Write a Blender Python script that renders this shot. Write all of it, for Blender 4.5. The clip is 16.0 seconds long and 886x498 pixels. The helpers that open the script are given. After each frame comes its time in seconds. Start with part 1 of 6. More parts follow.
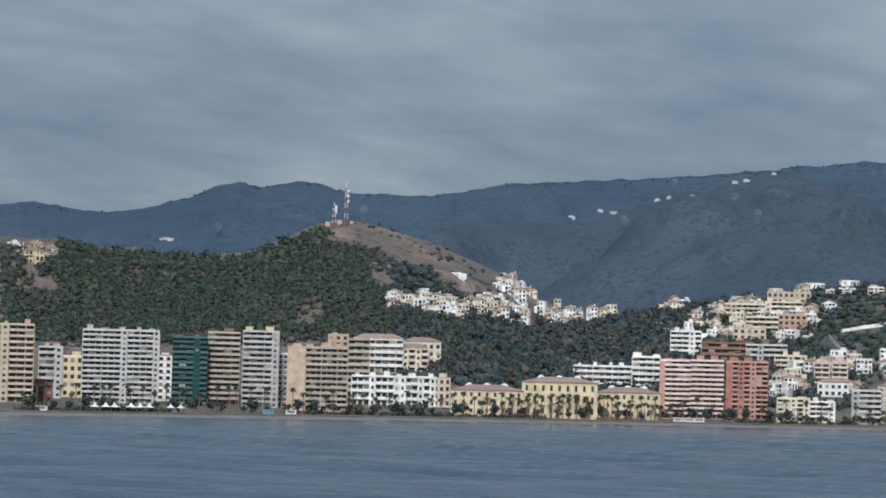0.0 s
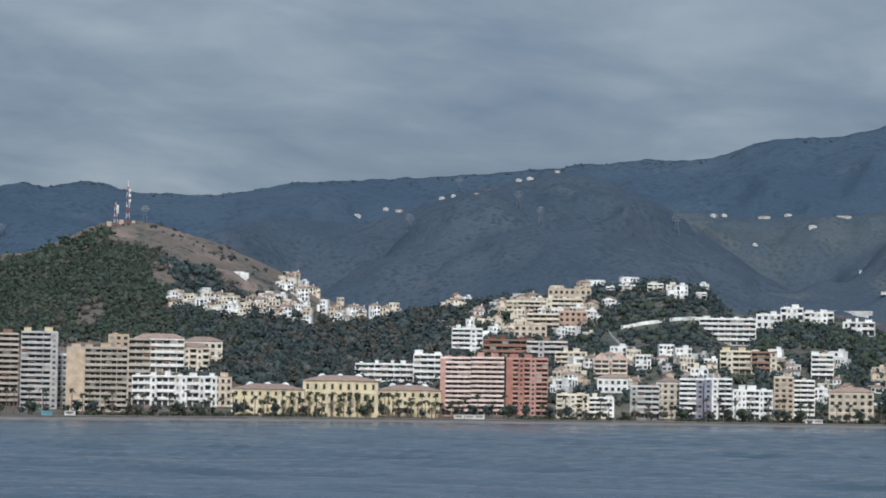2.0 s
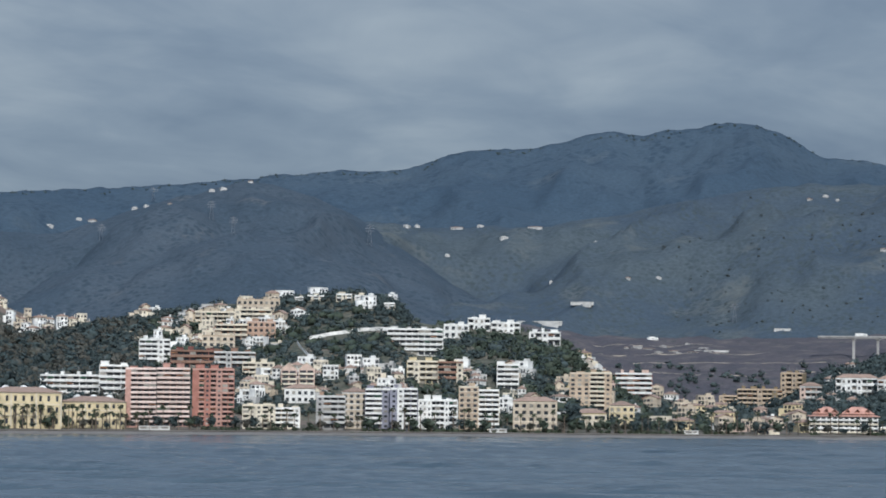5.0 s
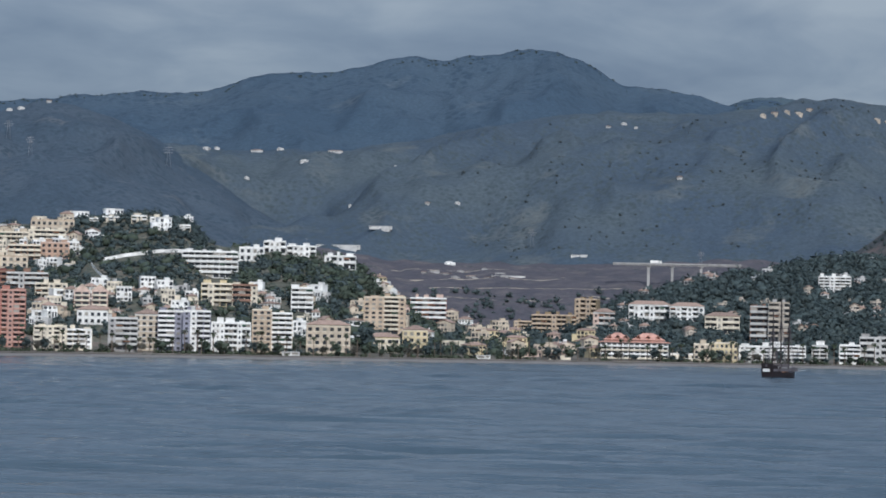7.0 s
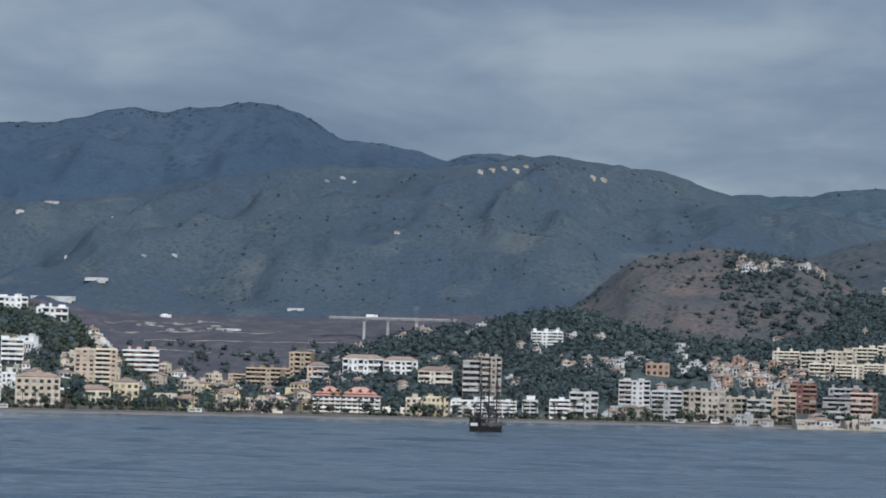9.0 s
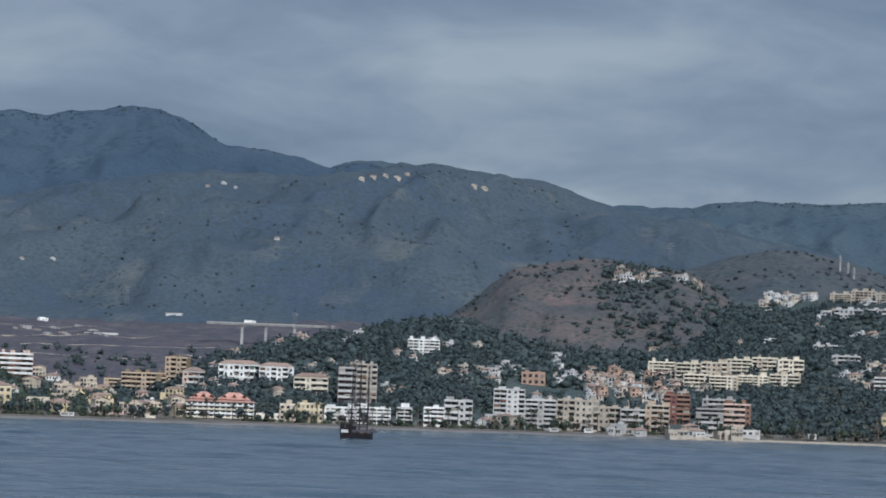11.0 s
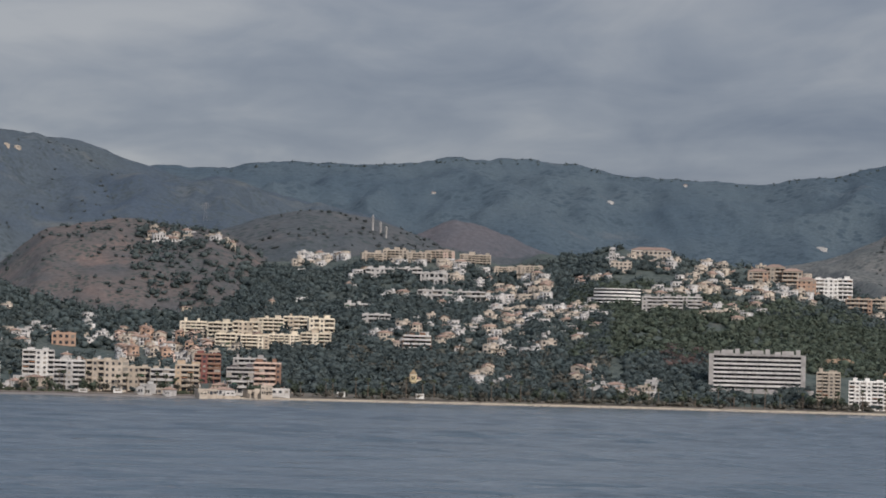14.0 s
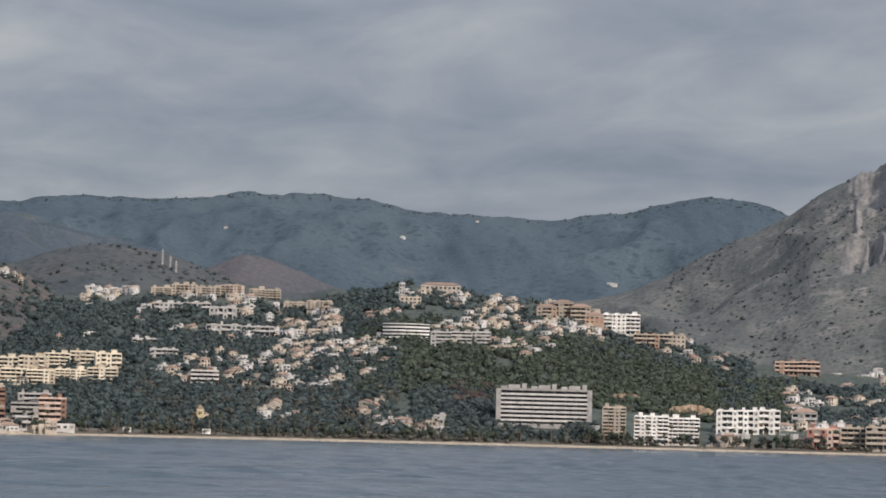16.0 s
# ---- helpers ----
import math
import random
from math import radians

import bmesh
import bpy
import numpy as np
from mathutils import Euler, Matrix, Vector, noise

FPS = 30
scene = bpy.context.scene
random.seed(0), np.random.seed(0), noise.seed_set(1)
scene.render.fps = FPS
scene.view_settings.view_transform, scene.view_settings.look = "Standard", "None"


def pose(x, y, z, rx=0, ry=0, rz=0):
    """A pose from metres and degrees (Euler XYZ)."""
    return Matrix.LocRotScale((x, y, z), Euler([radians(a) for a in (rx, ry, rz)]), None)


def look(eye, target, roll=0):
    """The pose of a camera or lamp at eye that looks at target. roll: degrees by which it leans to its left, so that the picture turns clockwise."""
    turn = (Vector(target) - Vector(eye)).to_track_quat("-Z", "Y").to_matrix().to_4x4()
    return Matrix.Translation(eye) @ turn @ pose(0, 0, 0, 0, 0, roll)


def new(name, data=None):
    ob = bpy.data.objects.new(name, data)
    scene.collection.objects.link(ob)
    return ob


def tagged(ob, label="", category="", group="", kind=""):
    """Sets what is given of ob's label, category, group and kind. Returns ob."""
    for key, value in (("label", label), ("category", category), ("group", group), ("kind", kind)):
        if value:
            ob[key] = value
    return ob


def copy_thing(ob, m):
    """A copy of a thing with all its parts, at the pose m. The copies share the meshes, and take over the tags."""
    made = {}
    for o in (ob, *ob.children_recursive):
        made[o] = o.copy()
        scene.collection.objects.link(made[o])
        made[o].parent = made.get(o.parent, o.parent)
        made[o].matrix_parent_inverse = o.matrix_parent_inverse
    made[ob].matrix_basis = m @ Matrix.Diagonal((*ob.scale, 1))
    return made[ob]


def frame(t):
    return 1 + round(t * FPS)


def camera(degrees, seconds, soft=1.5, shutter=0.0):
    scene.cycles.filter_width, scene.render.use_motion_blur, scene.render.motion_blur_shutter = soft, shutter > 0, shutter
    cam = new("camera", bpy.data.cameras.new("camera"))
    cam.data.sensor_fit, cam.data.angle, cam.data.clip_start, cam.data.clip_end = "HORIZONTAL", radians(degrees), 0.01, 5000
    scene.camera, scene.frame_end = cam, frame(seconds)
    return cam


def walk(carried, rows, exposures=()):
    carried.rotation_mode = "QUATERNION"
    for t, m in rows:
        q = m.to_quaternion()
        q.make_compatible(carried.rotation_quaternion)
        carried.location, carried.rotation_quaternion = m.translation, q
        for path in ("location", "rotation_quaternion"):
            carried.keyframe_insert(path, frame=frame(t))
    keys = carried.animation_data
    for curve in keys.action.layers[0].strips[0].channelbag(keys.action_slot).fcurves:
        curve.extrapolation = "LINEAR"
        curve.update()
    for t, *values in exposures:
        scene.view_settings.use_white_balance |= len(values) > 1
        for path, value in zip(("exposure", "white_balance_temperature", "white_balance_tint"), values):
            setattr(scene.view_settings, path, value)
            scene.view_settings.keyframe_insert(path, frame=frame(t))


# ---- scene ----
LENS = 17.823
cam = camera(LENS, 16.0, soft=1.8)
# seconds, heading, pitch and lean in degrees; the ship makes 2.83 m/s along the coast
SAIL = (
    (0, 24.643, 2.749, 1.449),
    (0.5, 23.691, 2.920, 1.191),
    (1, 22.552, 3.162, 0.958),
    (1.5, 21.357, 3.192, 0.901),
    (2, 20.367, 2.809, 0.932),
    (2.5, 19.409, 2.579, 0.903),
    (3, 18.720, 2.768, 0.981),
    (3.5, 17.333, 3.355, 1.287),
    (4, 16.000, 3.520, 1.475),
    (4.2, 15.585, 3.471, 1.192),
    (6.3, 11.879, 2.246, 1.225),
    (6.5, 11.338, 2.048, 1.266),
    (7, 10.273, 1.627, 1.181),
    (7.5, 9.796, 2.385, 1.264),
    (8, 9.037, 3.614, 1.414),
    (8.5, 7.297, 3.983, 1.492),
    (9, 4.664, 2.843, 1.509),
    (9.2, 3.831, 2.420, 1.495),
    (11.3, 1.934, 3.163, 2.079),
    (11.5, 1.497, 3.197, 2.012),
    (12, 0.232, 2.854, 1.813),
    (12.5, -1.468, 2.527, 1.713),
    (13, -3.256, 2.588, 1.618),
    (13.5, -5.169, 2.649, 1.560),
    (14, -6.961, 2.546, 1.558),
    (14.5, -8.292, 2.566, 1.525),
    (15, -9.533, 2.937, 1.469),
    (15.5, -10.326, 3.296, 1.382),
    (16, -11.085, 3.366, 1.511),
)


def deck(t, heading, pitch, lean):
    return pose(2.826 * t, 0.0042 * t, 20, 0, 0, heading) @ pose(0, 0, 0, 90 + pitch) @ pose(0, 0, 0, 0, 0, lean)


EXPOSE = (
    (0.0, -0.12, 5930, 8), (4.2, -0.08, 5920, 7), (7.0, -0.1, 5800, 9), (7.4, -0.12, 6350, 12), (8.0, -0.1, 5800, 8), (9.2, -0.1, 5740, 8), (11.6, -0.1, 5750, 8), (12.0, -0.05, 6200, 10),
    (12.4, -0.08, 6700, 14), (14.5, -0.04, 6700, 15), (16.0, 0.15, 6900, 15))
walk(cam, [(row[0], deck(*row)) for row in SAIL], EXPOSE)

# ---- sky and sun ----
SUN_UP, SUN_SIDE = 32.0, 158.0    # elevation; compass side the light comes from, clockwise from north
world = bpy.data.worlds.new("world")
scene.world = world
world.use_nodes = True
wt = world.node_tree
wt.nodes.clear()


def wnode(kind, **sets):
    n = wt.nodes.new(kind)
    for key, value in sets.items():
        n.inputs[key].default_value = value
    return n


sky = wt.nodes.new("ShaderNodeTexSky")
sky.sky_type = "NISHITA"
sky.sun_disc = False
sky.sun_elevation, sky.sun_rotation = radians(SUN_UP), radians(SUN_SIDE)
sky_dim = wnode("ShaderNodeMix")
sky_dim.data_type = "RGBA"
sky_dim.blend_type = "MULTIPLY"
sky_dim.inputs[0].default_value = 1.0
sky_dim.inputs[7].default_value = (0.075, 0.075, 0.075, 1)
wt.links.new(sky.outputs[0], sky_dim.inputs[6])
coord = wt.nodes.new("ShaderNodeTexCoord")


def wmath(kind, a, b):
    n = wt.nodes.new("ShaderNodeMath")
    n.operation = kind
    for slot, v in enumerate((a, b)):
        if isinstance(v, (int, float)):
            n.inputs[slot].default_value = v
        else:
            wt.links.new(v, n.inputs[slot])
    return n.outputs[0]


# a deck of cloud seen from below: it narrows towards the horizon
axes = wt.nodes.new("ShaderNodeSeparateXYZ")
wt.links.new(coord.outputs["Generated"], axes.inputs[0])
height = wmath("ADD", wmath("MAXIMUM", axes.outputs[2], 0.0), 0.13)
deck_at = wt.nodes.new("ShaderNodeCombineXYZ")
wt.links.new(wmath("DIVIDE", axes.outputs[0], height), deck_at.inputs[0])
wt.links.new(wmath("DIVIDE", axes.outputs[1], height), deck_at.inputs[1])


def cloud_noise(scale, detail, rough, offset, warp):
    m = wt.nodes.new("ShaderNodeMapping")
    m.inputs["Scale"].default_value = scale
    m.inputs["Location"].default_value = offset
    m.inputs["Rotation"].default_value = (0.0, 0.0, 0.12)
    wt.links.new(deck_at.outputs[0], m.inputs[0])
    n = wnode("ShaderNodeTexNoise", Scale=1.0, Detail=detail, Roughness=rough, Distortion=warp)
    wt.links.new(m.outputs[0], n.inputs["Vector"])
    return n


big = cloud_noise((1.5, 1.1, 1), 5, 0.5, (3.1, 0.4, 1.2), 0.3)
fine = cloud_noise((4.2, 2.6, 1), 6, 0.52, (0.3, 2.4, 0.7), 0.5)
mixn = wnode("ShaderNodeMath")
mixn.operation = "MULTIPLY_ADD"
mixn.inputs[1].default_value = 0.5
wt.links.new(fine.outputs["Fac"], mixn.inputs[0])
wt.links.new(big.outputs["Fac"], mixn.inputs[2])
ramp = wt.nodes.new("ShaderNodeValToRGB")
ramp.color_ramp.elements[0].position, ramp.color_ramp.elements[1].position = 0.55, 0.98
ramp.color_ramp.elements[0].color = (0.160, 0.202, 0.272, 1)
ramp.color_ramp.elements[1].color = (0.385, 0.420, 0.452, 1)
mid = ramp.color_ramp.elements.new(0.75)
mid.color = (0.245, 0.288, 0.348, 1)
wt.links.new(mixn.outputs[0], ramp.inputs[0])
cover = wnode("ShaderNodeMix")
cover.data_type = "RGBA"
cover.inputs[0].default_value = 0.88
wt.links.new(sky_dim.outputs[2], cover.inputs[6])
wt.links.new(ramp.outputs[0], cover.inputs[7])
back = wnode("ShaderNodeBackground", Strength=1.0)
wt.links.new(cover.outputs[2], back.inputs[0])
# an overcast sky is brightest overhead
zenith = wt.nodes.new("ShaderNodeMapRange")
for slot, v in ((1, 0.16), (2, 0.7), (3, 1.0), (4, 2.6)):
    zenith.inputs[slot].default_value = v
wt.links.new(axes.outputs[2], zenith.inputs[0])
wt.links.new(zenith.outputs[0], back.inputs[1])
wout = wt.nodes.new("ShaderNodeOutputWorld")
wt.links.new(back.outputs[0], wout.inputs[0])

sun = new("sun", bpy.data.lights.new("sun", "SUN"))
sun.data.energy, sun.data.angle, sun.data.color = 3.6, radians(6), (1.0, 0.94, 0.86)
sa, su = radians(SUN_SIDE), radians(SUN_UP)
sun.matrix_world = look((math.sin(sa) * math.cos(su) * 50, math.cos(sa) * math.cos(su) * 50, math.sin(su) * 50), (0, 0, 0))


# ---- materials ----
def surface(name, base, other=None, size=4.0, rough=0.8, vary=0.12, bump=0.3, metal=0.0, stain=0.15, tint=0.0):
    """Painted or mineral surface: two scales of tone, a fine relief, and a tone of its own for each object."""
    m = bpy.data.materials.new(name)
    m.use_nodes = True
    nt = m.node_tree
    b = nt.nodes["Principled BSDF"]
    b.inputs["Roughness"].default_value, b.inputs["Metallic"].default_value = rough, metal
    geo = nt.nodes.new("ShaderNodeNewGeometry")
    n1 = nt.nodes.new("ShaderNodeTexNoise")
    n1.inputs["Scale"].default_value, n1.inputs["Detail"].default_value = 1 / size, 6
    n2 = nt.nodes.new("ShaderNodeTexNoise")
    n2.inputs["Scale"].default_value, n2.inputs["Detail"].default_value = 6 / size, 3
    for n in (n1, n2):
        nt.links.new(geo.outputs["Position"], n.inputs["Vector"])
    other = other or tuple(c * (1 - stain * 2.2) for c in base)
    mix = nt.nodes.new("ShaderNodeMix")
    mix.data_type = "RGBA"
    mix.inputs[6].default_value, mix.inputs[7].default_value = (*base, 1), (*other, 1)
    mr = nt.nodes.new("ShaderNodeMapRange")
    mr.inputs[1].default_value, mr.inputs[2].default_value = 0.42, 0.72
    nt.links.new(n1.outputs["Fac"], mr.inputs[0])
    nt.links.new(mr.outputs[0], mix.inputs[0])
    info = nt.nodes.new("ShaderNodeObjectInfo")
    hsv = nt.nodes.new("ShaderNodeHueSaturation")
    add = nt.nodes.new("ShaderNodeMath")
    add.operation = "MULTIPLY_ADD"
    add.inputs[1].default_value, add.inputs[2].default_value = vary * 2, 1 - vary * 1.5
    nt.links.new(info.outputs["Random"], add.inputs[0])
    add2 = nt.nodes.new("ShaderNodeMath")
    add2.operation = "MULTIPLY_ADD"
    add2.inputs[1].default_value = vary
    nt.links.new(n2.outputs["Fac"], add2.inputs[0])
    nt.links.new(add.outputs[0], add2.inputs[2])
    nt.links.new(add2.outputs[0], hsv.inputs["Value"])
    nt.links.new(mix.outputs[2], hsv.inputs["Color"])
    nt.links.new(hsv.outputs[0], b.inputs["Base Color"])
    bp = nt.nodes.new("ShaderNodeBump")
    bp.inputs["Strength"].default_value, bp.inputs["Distance"].default_value = bump, size * 0.05
    nt.links.new(n2.outputs["Fac"], bp.inputs["Height"])
    nt.links.new(bp.outputs[0], b.inputs["Normal"])
    return m


def hillside(name, low, high, soil, soil_at=0.62, patch=140.0, bush=9.0, bush_fill=0.5, bush_col=(0.03, 0.05, 0.025), rough=0.95):
    """Scrub ground: drifts of two greens, bare soil, and dots of bushes."""
    m = bpy.data.materials.new(name)
    m.use_nodes = True
    nt = m.node_tree
    b = nt.nodes["Principled BSDF"]
    b.inputs["Roughness"].default_value = rough
    b.inputs["Specular IOR Level"].default_value = 0.1
    geo = nt.nodes.new("ShaderNodeNewGeometry")

    def noise_at(size, detail, fall=0.55):
        n = nt.nodes.new("ShaderNodeTexNoise")
        n.inputs["Scale"].default_value, n.inputs["Detail"].default_value = 1 / size, detail
        n.inputs["Roughness"].default_value = fall
        nt.links.new(geo.outputs["Position"], n.inputs["Vector"])
        return n.outputs["Fac"]

    def fade(value, a, c):
        r = nt.nodes.new("ShaderNodeMapRange")
        r.inputs[1].default_value, r.inputs[2].default_value = a, c
        nt.links.new(value, r.inputs[0])
        return r.outputs[0]

    def blend(fac, c1, c2):
        x = nt.nodes.new("ShaderNodeMix")
        x.data_type = "RGBA"
        nt.links.new(fac, x.inputs[0])
        for slot, c in ((6, c1), (7, c2)):
            if isinstance(c, tuple):
                x.inputs[slot].default_value = (*c, 1)
            else:
                nt.links.new(c, x.inputs[slot])
        return x.outputs[2]
    col = blend(fade(noise_at(patch, 8), 0.38, 0.64), low, high)
    col = blend(fade(noise_at(patch * 0.55, 9, 0.62), soil_at - 0.06, soil_at + 0.09), col, soil)
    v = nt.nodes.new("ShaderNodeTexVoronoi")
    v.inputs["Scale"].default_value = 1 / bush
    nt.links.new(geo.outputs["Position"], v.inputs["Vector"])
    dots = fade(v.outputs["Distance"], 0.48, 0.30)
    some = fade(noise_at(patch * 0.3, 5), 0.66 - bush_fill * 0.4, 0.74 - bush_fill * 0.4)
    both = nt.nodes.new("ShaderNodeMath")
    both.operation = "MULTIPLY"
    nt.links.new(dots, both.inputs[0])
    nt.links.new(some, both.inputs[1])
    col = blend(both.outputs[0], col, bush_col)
    grain = nt.nodes.new("ShaderNodeHueSaturation")
    ga = nt.nodes.new("ShaderNodeMath")
    ga.operation = "MULTIPLY_ADD"
    ga.inputs[1].default_value, ga.inputs[2].default_value = 1.0, 0.5
    nt.links.new(noise_at(5.0, 4, 0.7), ga.inputs[0])
    nt.links.new(ga.outputs[0], grain.inputs["Value"])
    nt.links.new(col, grain.inputs["Color"])
    nt.links.new(grain.outputs[0], b.inputs["Base Color"])
    bp = nt.nodes.new("ShaderNodeBump")
    bp.inputs["Strength"].default_value, bp.inputs["Distance"].default_value = 0.7, 5.0
    nt.links.new(noise_at(16.0, 6, 0.6), bp.inputs["Height"])
    nt.links.new(bp.outputs[0], b.inputs["Normal"])
    return m


def leaves(name, base, other):
    m = surface(name, base, other, size=9.0, rough=0.85, vary=0.2, bump=0.0)
    m.node_tree.nodes["Principled BSDF"].inputs["Specular IOR Level"].default_value = 0.15
    isl = m.node_tree.nodes.new("ShaderNodeNewGeometry")
    for n in m.node_tree.nodes:
        if n.bl_idname == "ShaderNodeMath" and n.inputs[2].default_value > 0.3:
            m.node_tree.links.new(isl.outputs["Random Per Island"], n.inputs[0])
    # light comes through the leaves
    nt = m.node_tree
    b = nt.nodes["Principled BSDF"]
    tr = nt.nodes.new("ShaderNodeBsdfTranslucent")
    nt.links.new(b.inputs["Base Color"].links[0].from_socket, tr.inputs["Color"])
    both = nt.nodes.new("ShaderNodeMixShader")
    both.inputs[0].default_value = 0.38
    nt.links.new(b.outputs[0], both.inputs[1])
    nt.links.new(tr.outputs[0], both.inputs[2])
    nt.links.new(both.outputs[0], nt.nodes["Material Output"].inputs["Surface"])
    return m


M = {
    "white": surface("white_render", (0.74, 0.73, 0.70), vary=0.10),
    # next three: render colours darkened for cloud shade, also used on worn walls
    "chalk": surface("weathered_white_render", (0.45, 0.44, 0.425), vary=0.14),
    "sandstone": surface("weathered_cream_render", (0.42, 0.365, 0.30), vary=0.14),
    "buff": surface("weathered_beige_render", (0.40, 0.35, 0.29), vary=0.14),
    "cream": surface("cream_render", (0.66, 0.59, 0.47), vary=0.10),
    "beige": surface("beige_render", (0.52, 0.44, 0.34), vary=0.12),
    "tan": surface("tan_render", (0.47, 0.365, 0.265), vary=0.10),
    "yellow": surface("yellow_render", (0.60, 0.50, 0.31), vary=0.08),
    "ochre": surface("ochre_render", (0.25, 0.19, 0.115), vary=0.12),
    "grey": surface("grey_concrete", (0.33, 0.32, 0.31), vary=0.10),
    "pale": surface("pale_concrete", (0.52, 0.51, 0.49), vary=0.10),
    "dark": surface("dark_cladding", (0.10, 0.09, 0.10), vary=0.10),
    "blush": surface("blush_render", (0.70, 0.56, 0.50), vary=0.08),
    "pink": surface("pink_brick", (0.46, 0.27, 0.22), vary=0.08),
    "rose": surface("rose_render", (0.56, 0.42, 0.35), vary=0.08),
    "red": surface("red_brick", (0.40, 0.185, 0.145), vary=0.08),
    "maroon": surface("maroon_brick", (0.20, 0.075, 0.065), vary=0.10),
    "brown": surface("brown_brick", (0.24, 0.14, 0.10), vary=0.10),
    "salmon": surface("salmon_tiles", (0.50, 0.27, 0.21), vary=0.12),
    "tile": surface("clay_tiles", (0.29, 0.20, 0.155), vary=0.2, size=2.0),
    "orange": surface("orange_render", (0.40, 0.265, 0.19), vary=0.12),
    "lilac": surface("lilac_render", (0.24, 0.24, 0.29), vary=0.08),
    "glass": surface("window_glass", (0.038, 0.042, 0.05), rough=0.15, vary=0.35, bump=0.0),
    "shade": surface("roller_blind", (0.26, 0.24, 0.21), vary=0.3),
    "green_glass": surface("green_glass", (0.012, 0.075, 0.065), rough=0.15, vary=0.3, bump=0.0),
    "green_band": surface("green_panel", (0.045, 0.12, 0.115), rough=0.3, vary=0.25),
    "awning_green": surface("green_awning", (0.06, 0.16, 0.10)),
    "awning_rust": surface("rust_awning", (0.36, 0.17, 0.09)),
    "metal": surface("galvanised_steel", (0.27, 0.28, 0.30), rough=0.5, metal=0.6),
    "redpaint": surface("red_paint", (0.45, 0.05, 0.04), rough=0.5),
    "wood": surface("dark_hull_wood", (0.016, 0.010, 0.011), size=2.0, rough=0.5),
    "trunk": surface("bark", (0.13, 0.10, 0.075), size=1.0),
    "sand": surface("dark_sand", (0.18, 0.162, 0.148), size=14.0, rough=0.95),
    "palesand": surface("pale_sand", (0.46, 0.38, 0.28), size=14.0, rough=0.95),
    "rock": surface("pale_rock", (0.40, 0.35, 0.29), size=3.0, vary=0.2, rough=0.95),
    "asphalt": surface("asphalt", (0.06, 0.06, 0.062), size=6.0),
    "cliff": surface("ochre_cliff", (0.29, 0.215, 0.15), size=8.0, bump=0.8, rough=0.95),
    "canvas": surface("white_canvas", (0.72, 0.72, 0.70), vary=0.05),
    "blue": surface("blue_paint", (0.10, 0.38, 0.50)),
    # leaf tones lifted in place of haze, leaf_dark and leaf_grey blued too
    "leaf": leaves("pine_leaves", (0.080, 0.104, 0.080), (0.108, 0.126, 0.094)),
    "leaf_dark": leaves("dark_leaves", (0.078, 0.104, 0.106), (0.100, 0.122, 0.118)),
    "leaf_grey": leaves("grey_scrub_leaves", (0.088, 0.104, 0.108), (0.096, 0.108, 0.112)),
    "leaf_dry": leaves("dry_leaves", (0.130, 0.124, 0.106), (0.104, 0.112, 0.096)),
    "leaf_rust": leaves("rust_leaves", (0.120, 0.086, 0.080), (0.098, 0.088, 0.080)),
    "palm": leaves("palm_leaves", (0.070, 0.088, 0.058), (0.100, 0.112, 0.078)),
}
